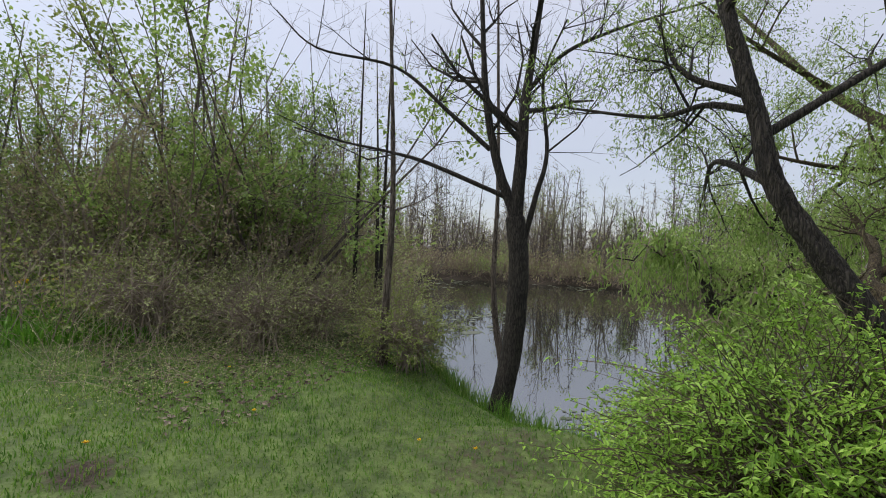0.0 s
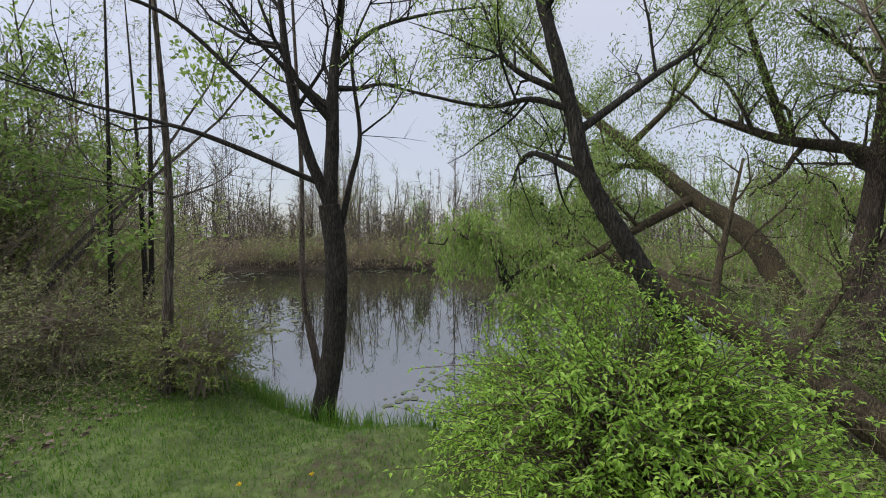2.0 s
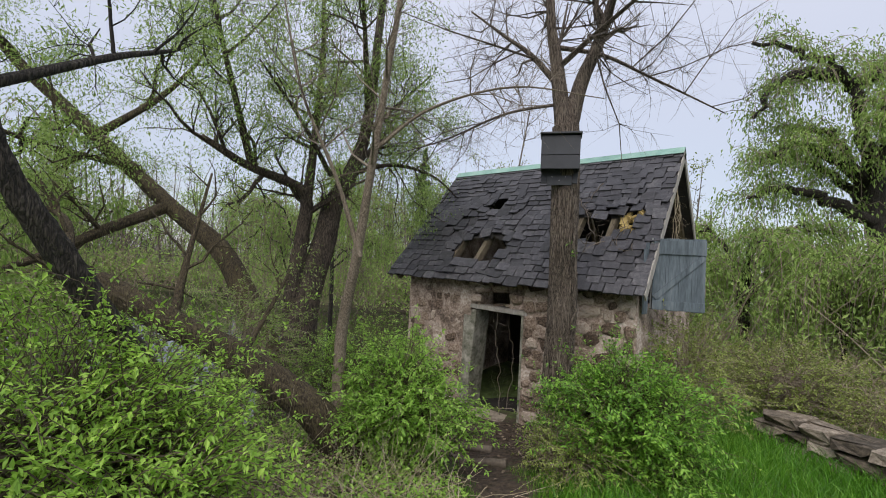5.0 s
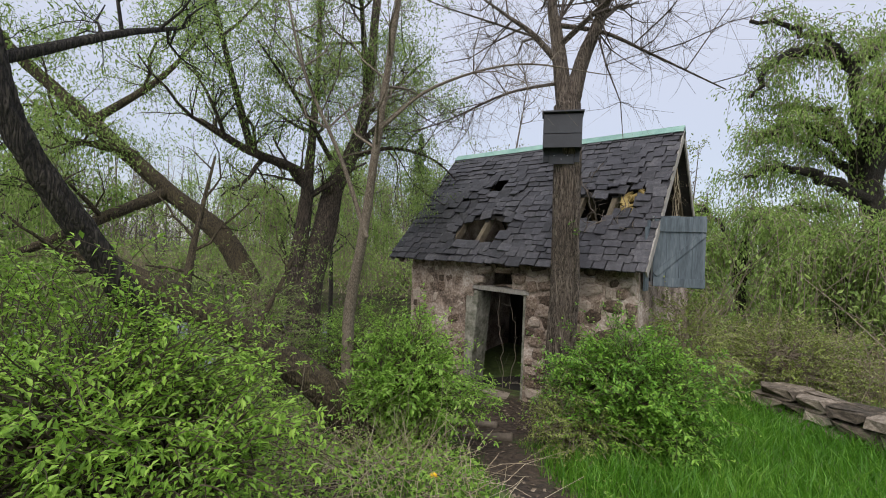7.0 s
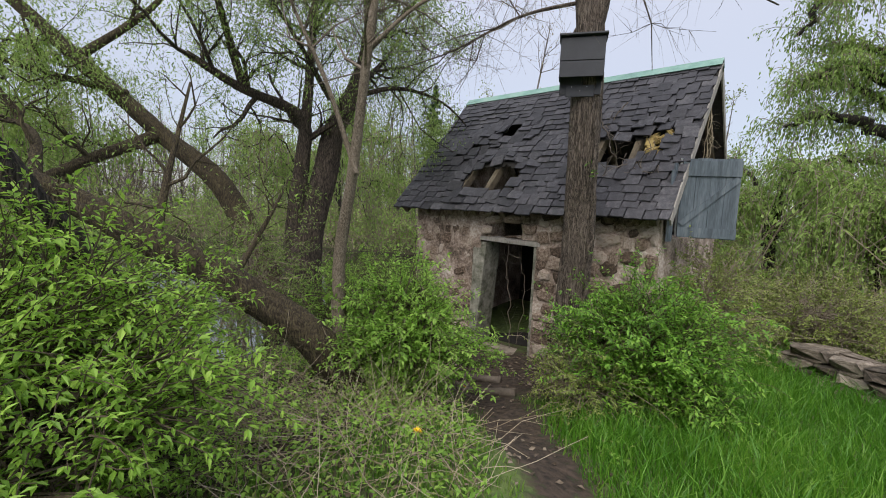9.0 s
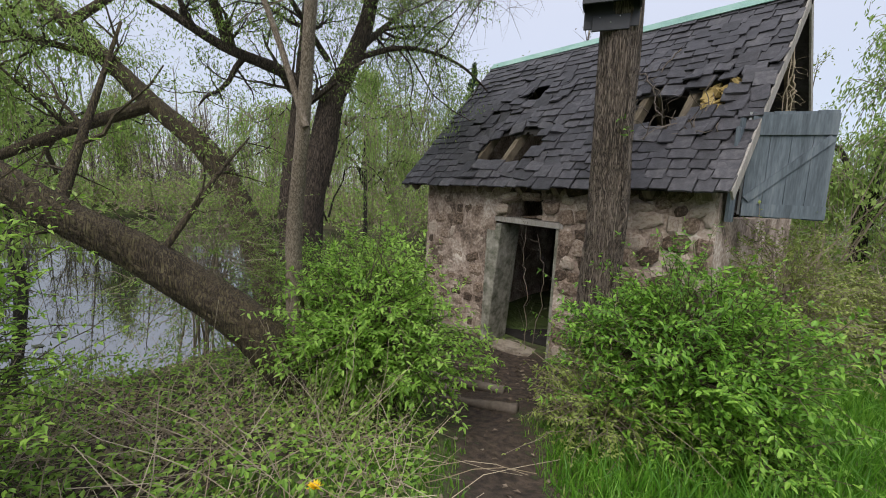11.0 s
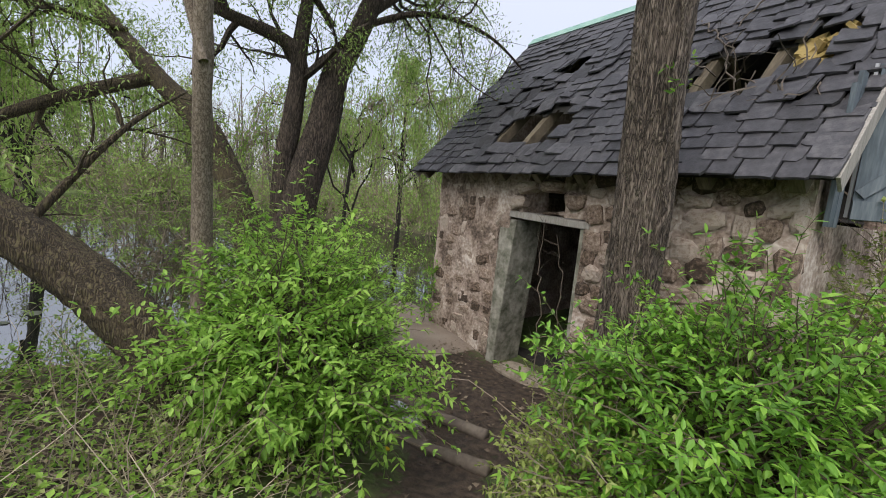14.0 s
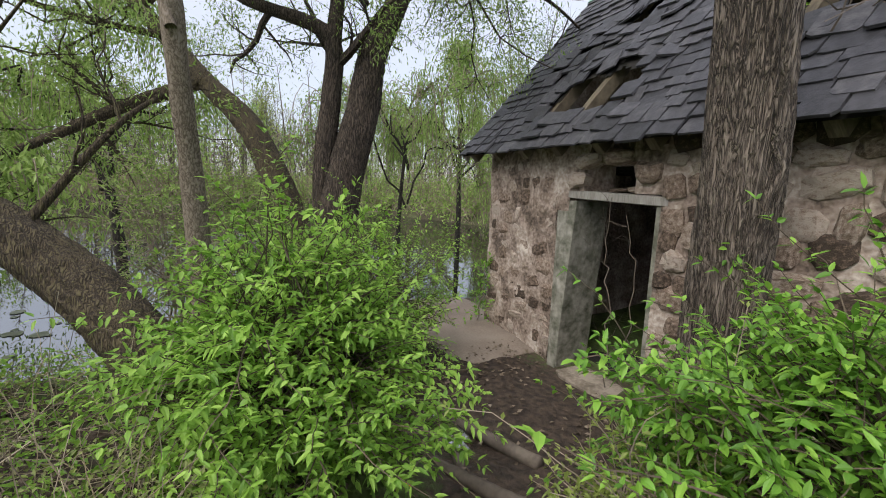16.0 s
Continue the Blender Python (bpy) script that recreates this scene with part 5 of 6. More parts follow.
def stalks(name, label, count, area, mat, seed, length, keep, stand=1.0, width=0.003):
    """Dry stems, standing or fallen over one another."""
    rng = np.random.default_rng(seed)
    s = Shape()
    for _ in range(count):
        x, y = rng.uniform(area[0], area[1]), rng.uniform(area[2], area[3])
        if in_pond(x, y) or not keep(x, y):
            continue
        d = np.array((rng.normal(), rng.normal(), abs(rng.normal()) * stand + 0.1))
        ln = wander((x, y, gz(x, y) + 0.02), d, length * rng.uniform(0.4, 1.3), 4, rng, 0.16, -0.04 if stand < 0.8 else -0.02)
        ln[:, 2] = np.maximum(ln[:, 2], ground_z(ln[:, 0], ln[:, 1]) + 0.02)
        s.tube(ln, np.linspace(width, width * 0.5, 5), 3, cap=False)
    thing(name, s.mesh(name, mat), label, "stalks", kind="stuff")


def weedy(x, y, rng=None):
    return (line_distance(x, y, PATH_LINE) > 0.5) & (y < 3.6) & (x < -1.6)


strewn("low_weeds", "low green weeds on the bank beside the path", "weeds", 10500, (-5.8, -1.3, 0.6, 4.2), M_LEAF_BRIGHT, 81, (0.05, 0.026), weedy, 0.22, 0.5)
strewn("low_weeds", "dull low weeds among the dry stalks", "weeds", 2600, (-5.8, -1.3, 0.6, 4.2), M_LEAF_YELLOW, 89, (0.045, 0.022), weedy, 0.2, 0.5)
strewn("low_weeds", "dull green ground cover at the lawn's edge", "weeds", 7000, (-6.0, -1.0, -8.0, -4.2), M_LEAF_DULL, 82, (0.032, 0.016), lambda x, y, r: y < -4.6 + 0.35 * (x + 4), 0.25, 0.5)
strewn("leaf_litter", "brown dead leaves lying on the ground", "leaves", 9000, (-6.5, -1.5, -7.5, -3.6), M_LITTER, 83, (0.06, 0.04), lambda x, y, r: (y < -4.2 + 0.3 * (x + 4)) & (r.uniform(size=len(x)) < 0.35), 0.02)
strewn("leaf_litter", "brown dead leaves under the shrubs and on the mud", "leaves", 9000, (-7.5, -1.5, 0.8, 6.3), M_LITTER, 84, (0.05, 0.035), lambda x, y, r: r.uniform(size=len(x)) < np.where(line_distance(x, y, PATH_LINE) < 0.5, 0.12, 0.7), 0.015)
stalks("dry_stalks", "pale dry stalks lying and leaning on the bank", 700, (-5.2, -1.9, 0.8, 3.4), M_STRAW, 85, 0.75, lambda x, y: weedy(np.array(x), np.array(y)), 0.5)
stalks("dry_stalks", "tangle of dry brown stems at the thicket's foot", 900, (-6.2, -1.0, -8.5, -4.6), M_STRAW, 86, 0.8, lambda x, y: y < -4.8 + 0.35 * (x + 4), 1.2, 0.0025)
stalks("dry_stalks", "dry brown bramble stems before the hedge", 900, (-1.6, 6.0, 8.2, 10.5), M_STRAW, 87, 0.9, lambda x, y: True, 0.9)
grass("reedy grass at the water's edge", 5000, (-6.2, -4.2, -5.0, -1.0), 0.32, M_GRASS, 88, lambda x, y, r: line_distance(x, y, POND, True) < 0.8, width=0.005)


# ---- weeping willows behind the hut ----
def weeping(label, at, height, width, seed, limbs=7, strands=26, lean=(0.0, 0.0), per=16, fall=(0.06, 0.26), leaf=(0.13, 0.04), stout=1.0, crooked=()):
    rng = np.random.default_rng(seed)
    root = empty("willow", label, "tree", at, "weeping willows")
    s = Shape()
    line = curve_through([(0, 0, -0.3), (lean[0] * 0.3, lean[1] * 0.3, height * 0.3), (lean[0], lean[1], height * 0.6)], 6)
    s.tube(line, np.linspace(0.04 * height * stout, 0.024 * height * stout, len(line)), 10, 0.06, rng)
    part("trunk", s.mesh("trunk", M_BARK_DARK, True), root)
    hung, tw = [], Shape()
    for k in range(limbs + len(crooked)):
        a = k * 6.28 / limbs + rng.normal() * 0.3
        r = width * rng.uniform(0.6, 1.0)
        z0 = height * rng.uniform(0.3, 0.58)
        f = min(1.0, z0 / (height * 0.6))
        st = np.array((lean[0] * f, lean[1] * f, z0))
        ln = curve_through([st, st + np.array((math.cos(a) * r * 0.45, math.sin(a) * r * 0.45, height * rng.uniform(0.15, 0.38))), st + np.array((math.cos(a) * r, math.sin(a) * r, height * rng.uniform(0.1, 0.3)))], 6)
        big = 1.0
        if k >= limbs:
            ln, big = curve_through(crooked[k - limbs], 6) - np.array(at), 1.25
        ln += rng.normal(size=ln.shape) * 0.07
        s = Shape()
        s.tube(ln, np.linspace(0.018 * height * stout * big, 0.005 * height * stout, len(ln)), 8, 0.08, rng)
        part("limb", s.mesh("limb", M_BARK_DARK, True), root)
        for _ in range(strands):
            q = ln[rng.integers(4, len(ln))]
            out = rng.normal(size=3) * np.array((1, 1, 0.3)) + np.array((math.cos(a), math.sin(a), 0.5))
            drop = height * rng.uniform(*fall)
            out /= np.linalg.norm(out)
            reach = width * 0.16 * rng.uniform(0.4, 1.5)
            d = curve_through([q, q + out * reach, q + out * reach * 1.5 + np.array((0, 0, -drop * 0.5)), q + out * reach * 1.6 + np.array((0, 0, -drop))], 2)
            d[:, 2] = np.maximum(d[:, 2], 0.2)
            tw.tube(d, np.linspace(0.012, 0.004, len(d)), 3, cap=False)
            hung.append(d)
    tagged(part("twigwork", tw.mesh("twigwork", M_TWIG), root), kind="stuff")
    s = Shape()
    b, w = leaf_points(hung, per, rng, 0.12, 0.9)
    s.leaves(b, w, leaf[0], leaf[1], rng)
    part("crown", s.mesh("crown", M_LEAF_WILLOW), root)
    return root


weeping("old weeping willow with a dark crooked trunk behind the brambles", (1.4, 17.65, gz(1.4, 17.65)), 9.5, 3.4, 91, 5, 70, (-0.35, -0.1), 34, (0.03, 0.15), (0.14, 0.045),
        crooked=([(1.1, 17.56, 4.3), (0.75, 17.35, 6.0), (0.48, 17.15, 7.23), (-0.09, 16.69, 7.81), (-0.83, 16.1, 8.3), (-1.74, 15.35, 8.4)], [(0.2, 16.9, 7.6), (-0.6, 16.3, 7.5), (-1.26, 15.7, 7.11), (-1.66, 15.32, 6.05)],
                 [(1.3, 17.61, 3.1), (0.15, 16.74, 3.64), (-0.81, 15.95, 4.01), (-1.67, 15.23, 3.77)], [(0.48, 17.15, 7.23), (1.39, 17.92, 7.86), (2.24, 18.66, 8.59)], [(1.2, 17.5, 4.2), (0.2, 16.8, 5.0), (-0.8, 15.9, 5.2), (-1.5, 15.3, 4.7)]))
weeping("weeping willow in fresh leaf behind the hut", (6.5, 18.5, gz(6.5, 18.5)), 9.0, 4.0, 92, 7, 44, per=32, fall=(0.05, 0.22), leaf=(0.17, 0.06))
weeping("low weeping willow bush behind the hut's gable", (-1.8, 15.5, gz(-1.8, 15.5)), 4.6, 2.8, 93, 9, 50, per=34, fall=(0.08, 0.3), leaf=(0.15, 0.045))
weeping("soft light green mound of weeping willow", (0.3, 13.6, gz(0.3, 13.6)), 3.7, 2.2, 101, 12, 60, per=40, fall=(0.15, 0.5), leaf=(0.11, 0.035), stout=0.5)
weeping("soft light green mound of weeping willow", (3.0, 12.6, gz(3.0, 12.6)), 3.6, 2.3, 102, 12, 60, per=40, fall=(0.15, 0.5), leaf=(0.11, 0.035), stout=0.5)
weeping("light green weeping willow leaning over the pond", (-12.8, 0.8, WATER - 0.1), 6.0, 2.8, 94, 8, 34, (-0.3, -0.6), 44, stout=0.5)
weeping("light green weeping willow at the water beyond the hut", (-14.0, 9.5, WATER - 0.1), 6.5, 2.8, 95, 8, 40, (-0.5, 0.2), 44, stout=0.35)
weeping("hazy light green willow standing beyond the twin-stemmed one", (-11.6, 6.6, WATER - 0.1), 5.2, 2.6, 103, 8, 36, (-0.3, 0.3), 34, fall=(0.08, 0.34), leaf=(0.11, 0.032), stout=0.3)
weeping("light green willow crown hanging over the pond", (-8.4, -0.3, WATER - 0.1), 3.6, 2.0, 96, 8, 28, (-0.3, -0.6), 40, stout=0.6)

shrub("young willow thicket in full leaf on the bank", (-6.6, 2.7), (0.85, 0.85, 1.15), M_LEAF_WILLOW, 98, 420, 20, (0.05, 0.016), 14, False, "willow_shrub", 0.1, twig_length=0.45)


def fir(at, height, seed):
    rng = np.random.default_rng(seed)
    root = empty("fir_tree", "dark green conical fir beyond the hut", "tree", at)
    s = Shape()
    s.tube([(0, 0, -0.2), (0, 0, height)], (0.14, 0.02), 7)
    part("trunk", s.mesh("trunk", M_BARK_DARK), root)
    s, b, w = Shape(), [], []
    for _ in range(260):
        z = height * rng.uniform(0.12, 0.98)
        r = (height - z) * 0.26 * rng.uniform(0.6, 1.1)
        a = rng.uniform(0, 6.28)
        e = np.array((math.cos(a) * r, math.sin(a) * r, z - r * 0.25))
        s.tube([(0, 0, z), tuple(e)], (0.02, 0.006), 3, cap=False)
        t = rng.uniform(0.2, 1, 22)[:, None]
        b.append(np.array((0, 0, z)) * (1 - t) + e * t)
        w.append(np.tile(e / (np.linalg.norm(e) + 1e-6), (22, 1)) + rng.normal(size=(22, 3)) * 0.6)
    tagged(part("branchwork", s.mesh("branchwork", M_BARK_DARK), root), kind="stuff")
    s = Shape().leaves(np.concatenate(b), np.concatenate(w), 0.22, 0.06, rng)
    part("crown", s.mesh("crown", M_LEAF_FIR), root)


fir((-19.1, 19.6, -1.0), 9.5, 97)


# ---- concrete slab, logs, ruined wall ----
def loose_block(name, label, category, size, m, mat, seed, amount=0.3):
    bm = rough_block(size, np.random.default_rng(seed), amount)
    ob = thing(name, bm_mesh(name, bm, mat), label, category)
    ob.matrix_world = m
    return ob


loose_block("concrete_slab", "worn concrete slab between the hut and the pond", "slab", (2.7, 1.55, 0.35), pose(-6.95, 5.98, -1.53, 0, 0, 4), M_CONCRETE, 1, 0.05)


def log(label, pts, r0, r1, seed, name="log"):
    rng = np.random.default_rng(seed)
    ln = curve_through(pts, 6)
    s = Shape().tube(ln, np.linspace(r0, r1, len(ln)), 9, 0.08, rng)
    thing(name, s.mesh(name, M_LOG, True), label, "log", "logs across the path")


log("weathered grey log lying across the muddy path", [(-4.75, 4.75, -1.40), (-4.3, 4.85, -1.36), (-3.75, 5.0, -1.30)], 0.045, 0.055, 1)
log("half-buried grey root across the path", [(-4.25, 4.35, -1.38), (-3.8, 4.45, -1.29), (-3.3, 4.65, -1.22)], 0.03, 0.06, 2)
log("short grey branch stuck in the mud", [(-4.45, 4.5, -1.42), (-4.2, 4.55, -1.36), (-3.95, 4.5, -1.33)], 0.025, 0.04, 3)


def puddle():
    rng = np.random.default_rng(4)
    cx, cy = -4.45, 4.55
    a = np.arange(22) * 6.283 / 22
    r = rng.uniform(0.75, 1.2, 22)
    z = gz(cx, cy) + 0.006
    v = [(cx, cy, z + 0.002)] + [(cx + math.cos(q) * 0.34 * k, cy + math.sin(q) * 0.24 * k, z) for q, k in zip(a, r)]
    s = Shape().add(v, [(0, k + 1, (k + 1) % 22 + 1) for k in range(22)])
    thing("puddle", s.mesh("puddle", M_WATER), "shallow puddle in the muddy path", "puddle")


puddle()


def ruined_wall():
    rng = np.random.default_rng(5)
    root = empty("ruined_wall", "low broken stone wall overgrown beside the grass", "wall", (0, 7.2, -1.0))
    kinds = [bm_mesh("stone", rough_block((1, 1, 1), rng, 1.0), M_STONE_DARK) for _ in range(5)]
    a, b = np.array((-0.95, 7.95)), np.array((3.0, 5.5))
    d = (b - a) / np.linalg.norm(b - a)
    ang = math.degrees(math.atan2(d[1], d[0]))
    length = np.linalg.norm(b - a)
    for row in range(3):
        p = 0.05 * row
        while p < length - 0.05 * row:
            w, h = rng.uniform(0.22, 0.5), 0.16
            for depth in (0.0, 0.30):
                c = a + d * (p + w / 2) + np.array((-d[1], d[0])) * depth
                ob = part("stone", kinds[rng.integers(5)], root)
                ob.matrix_parent_inverse = Matrix.Translation(-root.location)
                ob.matrix_basis = pose(c[0], c[1], gz(c[0], c[1]) + 0.04 + row * 0.145, rng.normal() * 3, rng.normal() * 3, ang + rng.normal() * 5) @ Matrix.Diagonal((w, rng.uniform(0.26, 0.34), h * rng.uniform(0.85, 1.1), 1))
            p += w + 0.01


ruined_wall()


# ---- bat box on the trunk ----
def bat_box():
    root = empty("bat_box", "charcoal-painted wooden bat box fixed to the trunk", "bat box", (-3.1, 5.36, 2.86))
    turn = pose(0, 0, 0, 0, 0, 26)

    def plate(name, size, at, mat, tilt=0, label=""):
        bm = bmesh.new()
        bmesh.ops.create_cube(bm, size=1)
        bmesh.ops.scale(bm, vec=size, verts=bm.verts)
        bmesh.ops.bevel(bm, geom=bm.edges[:], offset=0.004, segments=1, affect="EDGES")
        bmesh.ops.transform(bm, matrix=turn @ pose(*at, tilt), verts=bm.verts)
        return part(name, bm_mesh(name, bm, mat), root, label)
    plate("front_panel", (0.52, 0.02, 0.27), (0, -0.09, 0.13), M_BOX)
    plate("front_panel", (0.52, 0.02, 0.19), (0, -0.088, -0.105), M_BOX)
    for x in (-0.25, 0.25):
        plate("side_panel", (0.02, 0.16, 0.48), (x, 0, 0.03), M_BOX)
    plate("back_panel", (0.50, 0.02, 0.66), (0, 0.085, -0.04), M_BOX)
    plate("roof", (0.56, 0.25, 0.025), (0, -0.015, 0.285), M_BOX, -4, "flat grey-edged box roof")
    plate("landing_board", (0.34, 0.022, 0.14), (0, 0.06, -0.33), M_BOX)
    for x, z in ((-0.1, -0.28), (0.08, -0.28), (0.0, -0.33)):
        plate("screw", (0.012, 0.012, 0.012), (x, 0.045, z), M_STEEL)


bat_box()


# ---- flowers ----
def dandelion(x, y, h, seed, big=1.0):
    rng = np.random.default_rng(seed)
    root = empty("dandelion", "yellow dandelion flower in the grass", "flower", (x, y, gz(x, y)), "dandelions")
    s = Shape().tube([(0, 0, -0.02), (0.01, 0, h * 0.6), (0.0, 0.01, h)], (0.003, 0.0025, 0.003), 5)
    part("stem", s.mesh("stem", M_GRASS), root)
    a = rng.uniform(0, 6.28, 60)
    w = np.stack([np.cos(a), np.sin(a), rng.uniform(0.1, 1.0, 60)], -1)
    s = Shape().leaves(np.tile((0, 0.01, h), (60, 1)), w, 0.022 * big, 0.007 * big, rng)
    part("flower_head", s.mesh("flower_head", M_YELLOW), root)


for k, (x, y) in enumerate([(-2.58, 2.2), (-3.55, 3.95), (-2.2, -3.6), (-2.0, -4.6), (-3.1, -2.4), (-1.0, -3.5), (-3.4, -2.0), (-2.6, -5.0)]):
    dandelion(x, y, 0.10 if k > 1 else 0.2, 200 + k, 1.0 if k else 1.5)


def daffodils():
    rng = np.random.default_rng(6)
    for k in range(7):
        x, y = -1.35 + rng.normal() * 0.16, -9.2 + rng.normal() * 0.2
        root = empty("daffodil", "yellow daffodil on the grassy slope", "flower", (x, y, gz(x, y)), "daffodil clump")
        h = rng.uniform(0.36, 0.46)
        s = Shape().tube([(0, 0, -0.03), (0.01, 0, h * 0.6), (0.02, 0.03, h)], (0.004, 0.004, 0.004), 5)
        part("stem", s.mesh("stem", M_GRASS_LONG), root)
        a = np.arange(6) * 6.28 / 6
        face = Vector((0.1, 1, 0.1)).to_track_quat("Z", "Y").to_matrix()
        w = np.array([tuple(face @ Vector((math.cos(q), math.sin(q), 0.1))) for q in a])
        s = Shape().leaves(np.tile((0.02, 0.03, h), (6, 1)), w, 0.05, 0.035, rng, 0.05, True)
        part("petals", s.mesh("petals", M_YELLOW), root)
        e = np.array(tuple(face @ Vector((0, 0, 1))))
        s = Shape().tube([np.array((0.02, 0.03, h)), np.array((0.02, 0.03, h)) + e * 0.025, np.array((0.02, 0.03, h)) + e * 0.04], (0.012, 0.016, 0.024), 8, cap=False)
        part("trumpet", s.mesh("trumpet", M_YELLOW), root)


daffodils()


# ---- vines ----
def vine(label, pts, r0, r1, seed, leaf=None, mat=M_TWIG, branches=6, length=0.5, per=6):
    rng = np.random.default_rng(seed)
    root = empty("vine", label, "vine", pts[0], "climbing vines")
    off = Matrix.Translation(-Vector(pts[0]))
    ln = curve_through(pts, 6)
    ln[1:-1] += rng.normal(size=ln[1:-1].shape) * 0.02
    s, tips = Shape(), []
    s.tube(ln, np.linspace(r0, r1, len(ln)), 5, cap=False)
    part("stem", s.mesh("stem", mat, True), root).matrix_parent_inverse = off
    s = Shape()
    sprout(s, ln, r0 * 0.6, rng, 0, length, tips, count=branches, sides=3, first=0.1, bend=0.35)
    tagged(part("tendril", s.mesh("tendril", mat), root), kind="stuff").matrix_parent_inverse = off
    if leaf:
        s = Shape()
        b, w = leaf_points(tips, per, rng, 0.02)
        s.leaves(b, w, 0.06, 0.03, rng, rich=True)
        part("leaves", s.mesh("leaves", leaf), root).matrix_parent_inverse = off


vine("bare grey vine hanging across the doorway", [(-4.45, 6.30, -1.3), (-4.5, 6.32, -0.6), (-4.62, 6.33, 0.0), (-4.6, 6.32, 0.5)], 0.007, 0.003, 301, None, M_LOG, 14, 0.6)
vine("bare grey vine beside the door post", [(-4.32, 6.28, -1.2), (-4.25, 6.3, -0.3), (-4.4, 6.3, 0.35)], 0.006, 0.003, 302, None, M_LOG, 10, 0.5)
vine("bare vine lying over the slates", [roof_point(3.3, 2.4, 0.06), roof_point(3.7, 1.9, 0.05), roof_point(4.0, 1.3, 0.06), roof_point(4.4, 1.0, 0.06)], 0.012, 0.006, 303, None, M_LOG, 10, 0.7)
vine("thin bare vine curling on the roof", [roof_point(3.9, 2.5, 0.08), roof_point(3.75, 2.0, 0.06), roof_point(3.9, 1.6, 0.06)], 0.010, 0.005, 304, None, M_LOG, 7, 0.5)
vine("leafy vine growing from the roof hole", [roof_point(3.6, 1.0, 0.0), roof_point(3.55, 1.3, 0.08), roof_point(3.7, 1.5, 0.1)], 0.008, 0.004, 305, M_LEAF_BRIGHT, M_TWIG, 9, 0.22)
vine("thick vine stem climbing the tree", [(-3.06, 5.80, -1.2), (-3.02, 5.76, 0.0), (-2.97, 5.72, 0.8), (-2.95, 5.58, 1.5), (-2.93, 5.50, 2.2)], 0.02, 0.014, 306, M_LEAF_DEEP, M_BARK_GREY, 7, 0.25)
for k in range(5):
    vine("dead vine hanging in the open gable", [(-2.2, 8.0 + 0.12 * k, 3.0 - 0.15 * k), (-2.18, 7.95 + 0.1 * k, 2.2), (-2.2, 8.0 + 0.1 * k, 1.4)], 0.008, 0.004, 310 + k, None, M_STRAW, 6, 0.3)
vine("leafy ivy on the hut's corner", [(-6.8, 6.2, -1.4), (-6.75, 6.25, -0.9), (-6.78, 6.28, -0.5)], 0.01, 0.005, 320, M_LEAF_DEEP, M_TWIG, 26, 0.35, 10)


# ---- pieces: stones of the front wall, slates of the roof ----
def wall_stones():
    """Rubble stones that show through an uneven coat of old mortar."""
    rng = np.random.default_rng(21)
    kinds = []
    for _ in range(14):
        bm = bmesh.new()
        bmesh.ops.create_cube(bm, size=1)
        for v in bm.verts:
            v.co = Vector((v.co.x * rng.uniform(0.72, 1.1), v.co.y, v.co.z * rng.uniform(0.7, 1.1)))
        bmesh.ops.bevel(bm, geom=bm.edges[:], offset=0.2, segments=1, affect="EDGES")
        for v in bm.verts:
            v.co += Vector(rng.normal(size=3) * 0.045)
        kinds.append(bm_mesh("stone", bm, M_STONE))
    dl, dr, dt = DOOR
    z = SILL - 0.1
    while z < TOP - 0.06:
        h = min(rng.uniform(0.11, 0.25), TOP - z)
        x = X0 + rng.uniform(-0.02, 0.04)
        while x < X1 - 0.06:
            w = min(rng.uniform(0.12, 0.36), X1 - x)
            zc, a, b = z + h / 2 + rng.normal() * 0.025, x, x + w
            x += w + rng.uniform(0.0, 0.04)
            if zc < 0.85 and a < dr and b > dl - 0.15:
                if a < dl - 0.27:
                    b = dl - 0.16
                elif b > dr + 0.12:
                    a = dr + 0.01
                else:
                    continue
            ob = part("stone", kinds[rng.integers(14)], FRONT_WALL)
            ob.matrix_parent_inverse = Matrix.Identity(4)
            proud = rng.uniform(-0.002, 0.020) + (0.028 if a > dr else 0.0)
            ob.matrix_basis = pose((a + b) / 2, Y0 + 0.06 - proud, zc, rng.normal() * 2.5, rng.normal() * 9.0, rng.normal() * 2.5 + (180 if rng.uniform() < 0.5 else 0)) @ Matrix.Diagonal((b - a - 0.004, 0.13, h - 0.004, 1))
        z += h - 0.01
    # ragged stones round the broken gap over the lintel
    for x, zz, w, h, out in ((-5.12, 0.66, 0.26, 0.17, 0.05), (-4.98, 0.84, 0.3, 0.14, 0.07), (-4.62, 0.87, 0.34, 0.15, 0.05), (-4.28, 0.72, 0.26, 0.2, 0.04), (-4.42, 0.58, 0.3, 0.09, -0.1), (-4.72, 0.56, 0.25, 0.05, -0.12)):
        ob = part("stone", kinds[rng.integers(14)], FRONT_WALL)
        ob.matrix_basis = pose(x, Y0 + 0.06 - out, zz, 0, rng.normal() * 6, rng.normal() * 5) @ Matrix.Diagonal((w, 0.2, h, 1))


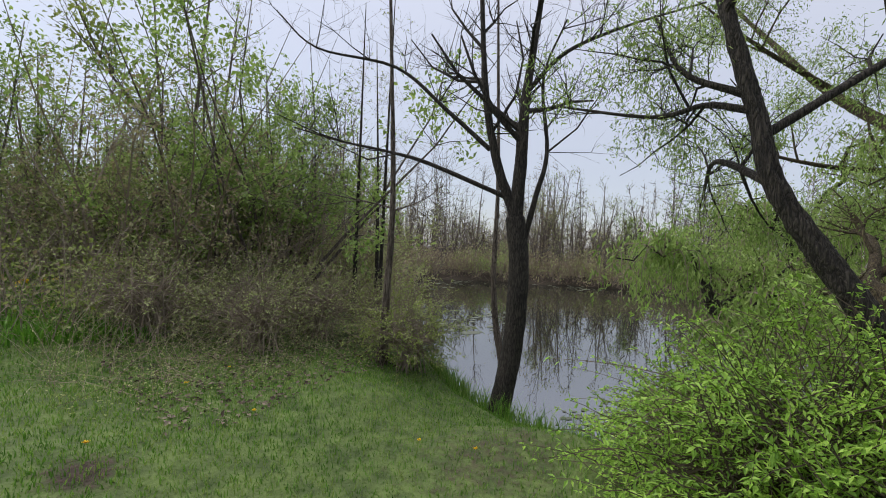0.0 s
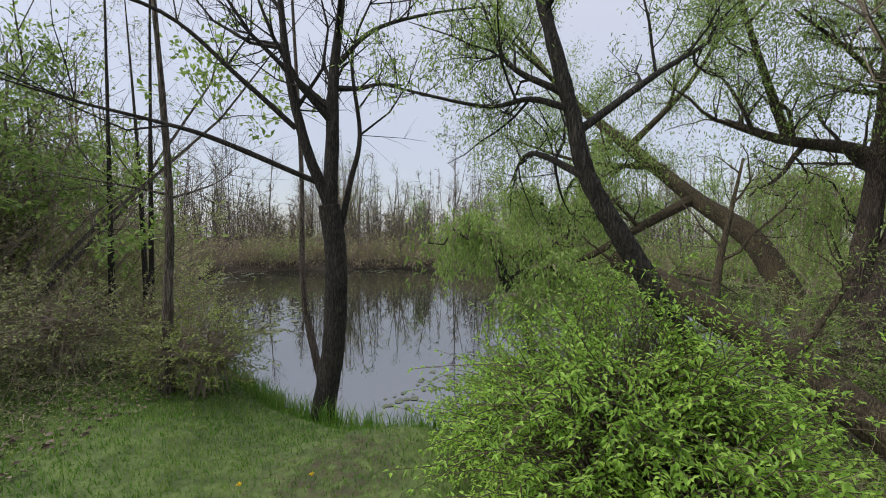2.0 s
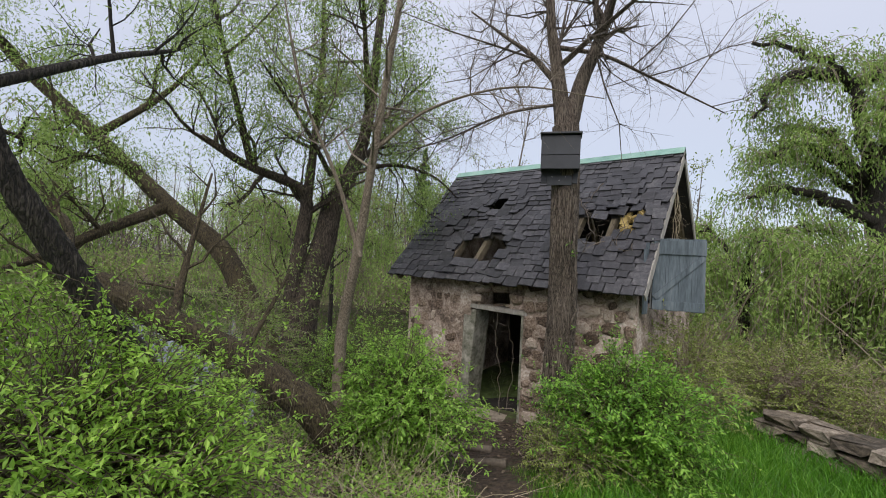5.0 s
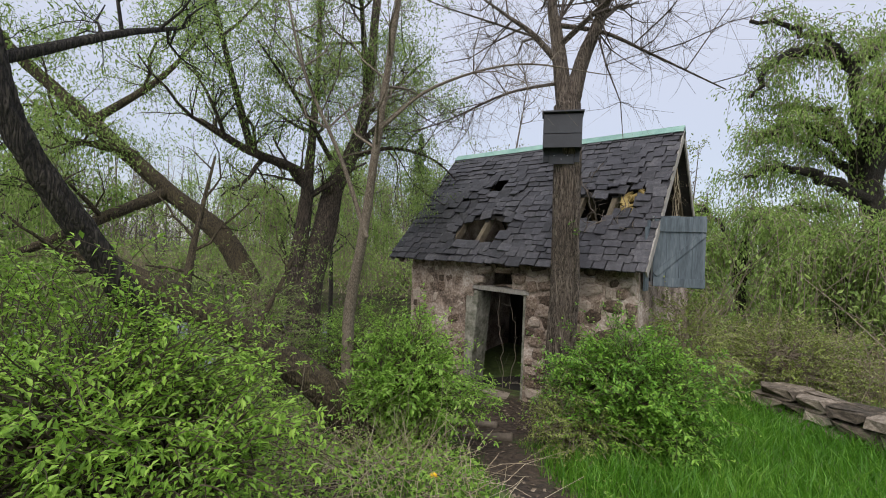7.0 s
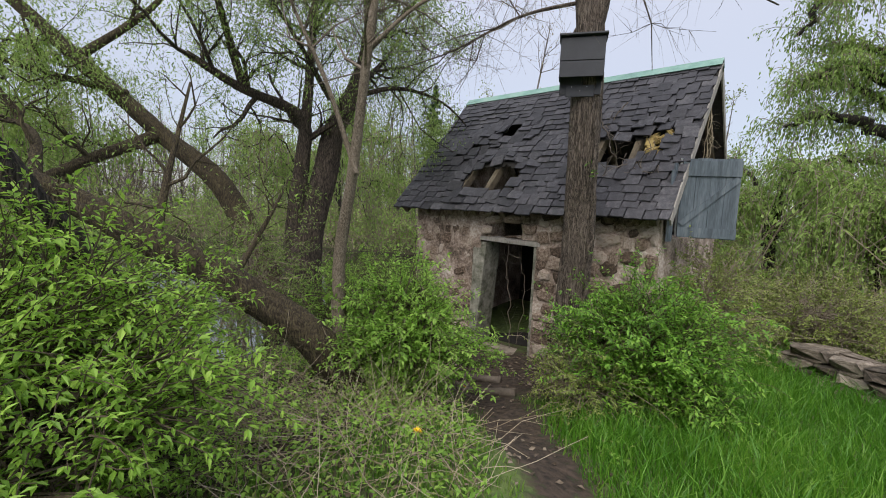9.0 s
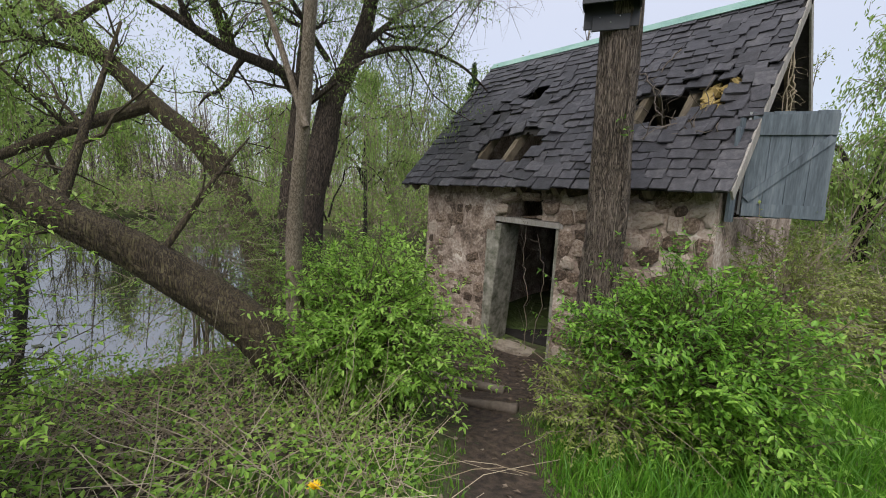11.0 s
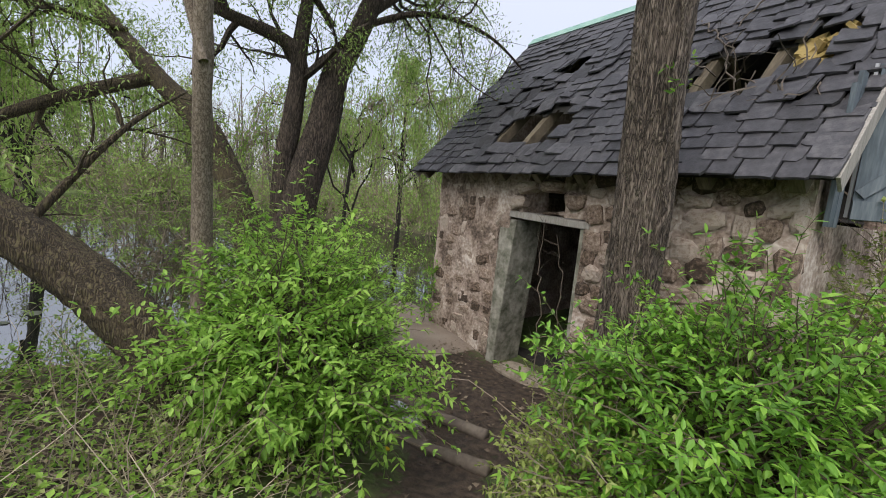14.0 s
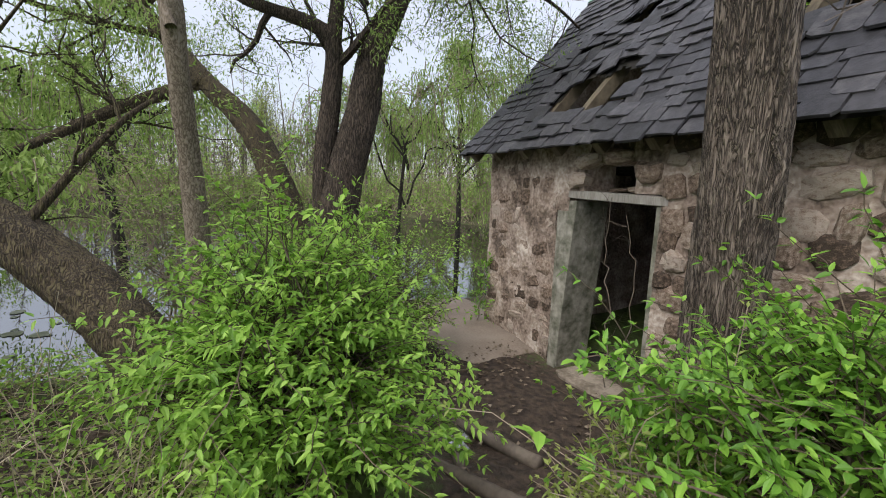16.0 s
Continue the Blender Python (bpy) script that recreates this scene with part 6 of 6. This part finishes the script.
def mortar_coat():
    """The lumpy coat of mortar between and over the stones, fallen away in patches."""
    dl, dr, dt = DOOR
    for x0, x1, z0, z1 in ((X0 - 0.01, dl - 0.17, SILL - 0.2, TOP - 0.02), (dr + 0.02, X1 + 0.01, SILL - 0.2, TOP - 0.02)):
        nx, nz = int((x1 - x0) / 0.025), int((z1 - z0) / 0.025)
        verts = []
        for j in range(nz + 1):
            for i in range(nx + 1):
                x, z = x0 + (x1 - x0) * i / nx, z0 + (z1 - z0) * j / nz
                c = Vector((x, 0.0, z))
                thick = (0.008 if x < dl else -0.012) + 0.034 * noise.noise(c * 1.9) + 0.016 * noise.noise(c * 7.0) + 0.007 * noise.noise(c * 19.0)
                verts.append((x, Y0 - max(thick, -0.02), z))
        i = (np.arange(nz)[:, None] * (nx + 1) + np.arange(nx)[None, :]).reshape(-1)
        me = mesh_of("mortar", np.array(verts), np.stack([i, i + 1, i + nx + 2, i + nx + 1], -1), M_MORTAR, True)
        put_on_hut("mortar", me, "crumbling pinkish lime mortar")


def slate_kind(rng):
    """A thin slate with nicked lower corners, one unit wide and long."""
    c = rng.uniform(0.0, 0.16, 4)
    ring = [(-0.5, 0.5), (-0.5, -0.5 + c[0]), (-0.5 + c[1], -0.5 + rng.uniform(0, 0.05)), (0.1, -0.5 + rng.uniform(0, 0.06)), (0.5 - c[2], -0.5), (0.5, -0.5 + c[3]), (0.5, 0.5)]
    bm = bmesh.new()
    low = [bm.verts.new((x, y, -0.5)) for x, y in ring]
    top = [bm.verts.new((x * 0.97, y * 0.98, 0.5)) for x, y in ring]
    bm.faces.new(top)
    bm.faces.new(low[::-1])
    n = len(ring)
    for k in range(n):
        bm.faces.new((low[k], low[(k + 1) % n], top[(k + 1) % n], top[k]))
    bmesh.ops.recalc_face_normals(bm, faces=bm.faces[:])
    return bm_mesh("slate", bm, M_SLATE)


def roof_slates():
    """Slates in courses; the lower courses piece by piece, the upper ones joined."""
    rng = np.random.default_rng(22)
    kinds = [slate_kind(rng) for _ in range(10)]
    rows, full = 23, ROOF_X1 - ROOF_X0
    step = RUN / rows
    verts, faces, count = [], [], 0
    for j in range(rows):
        u = -0.02 - (0.11 if j % 2 else 0.0)
        while u < full - 0.05:
            w = rng.uniform(0.17, 0.31)
            a, b = max(u, -0.03), min(u + w, full + 0.02)
            u += w
            if b - a < 0.06:
                continue
            v = j * step + step * 0.5
            if in_hole((a + b) / 2, v, 0.01):
                continue
            near = in_hole((a + b) / 2, v, 0.28)
            loose = 4.5 if near else 1.0
            slip = -0.06 * rng.uniform() if rng.uniform() < 0.06 else 0.0
            sag = 0.04 * noise.noise(Vector((a * 1.3, v * 1.5, 3.0)))
            p = roof_point((a + b) / 2, v + 0.03 - 0.02 * (j == 0) + slip + rng.normal() * 0.009 * loose, 0.034 + sag + 0.006 * rng.uniform() + (0.012 if near else 0))
            m = pose(*p, math.degrees(PITCH) - 4.6 + rng.normal() * 1.2 * loose, rng.normal() * 1.1 * loose, rng.normal() * 1.3 * loose) @ Matrix.Diagonal((b - a - 0.008, step + 0.10, rng.uniform(0.014, 0.024), 1))
            me = kinds[rng.integers(10)]
            if count < 300:
                ob = part("slate", me, HUT)
                ob.matrix_parent_inverse = Matrix.Translation(-HUT.location)
                ob.matrix_basis = m
                count += 1
            else:
                n = len(verts)
                verts += [tuple(m @ q.co) for q in me.vertices]
                faces += [[n + q for q in f.vertices] for f in me.polygons]
    upper = bpy.data.meshes.new("upper_slating")
    upper.from_pydata(verts, [], faces)
    upper.materials.append(M_SLATE_HIGH)
    tagged(put_on_hut("upper_slating", upper, "weathered dark slates of the upper courses"), kind="stuff")


mortar_coat()
wall_stones()
roof_slates()
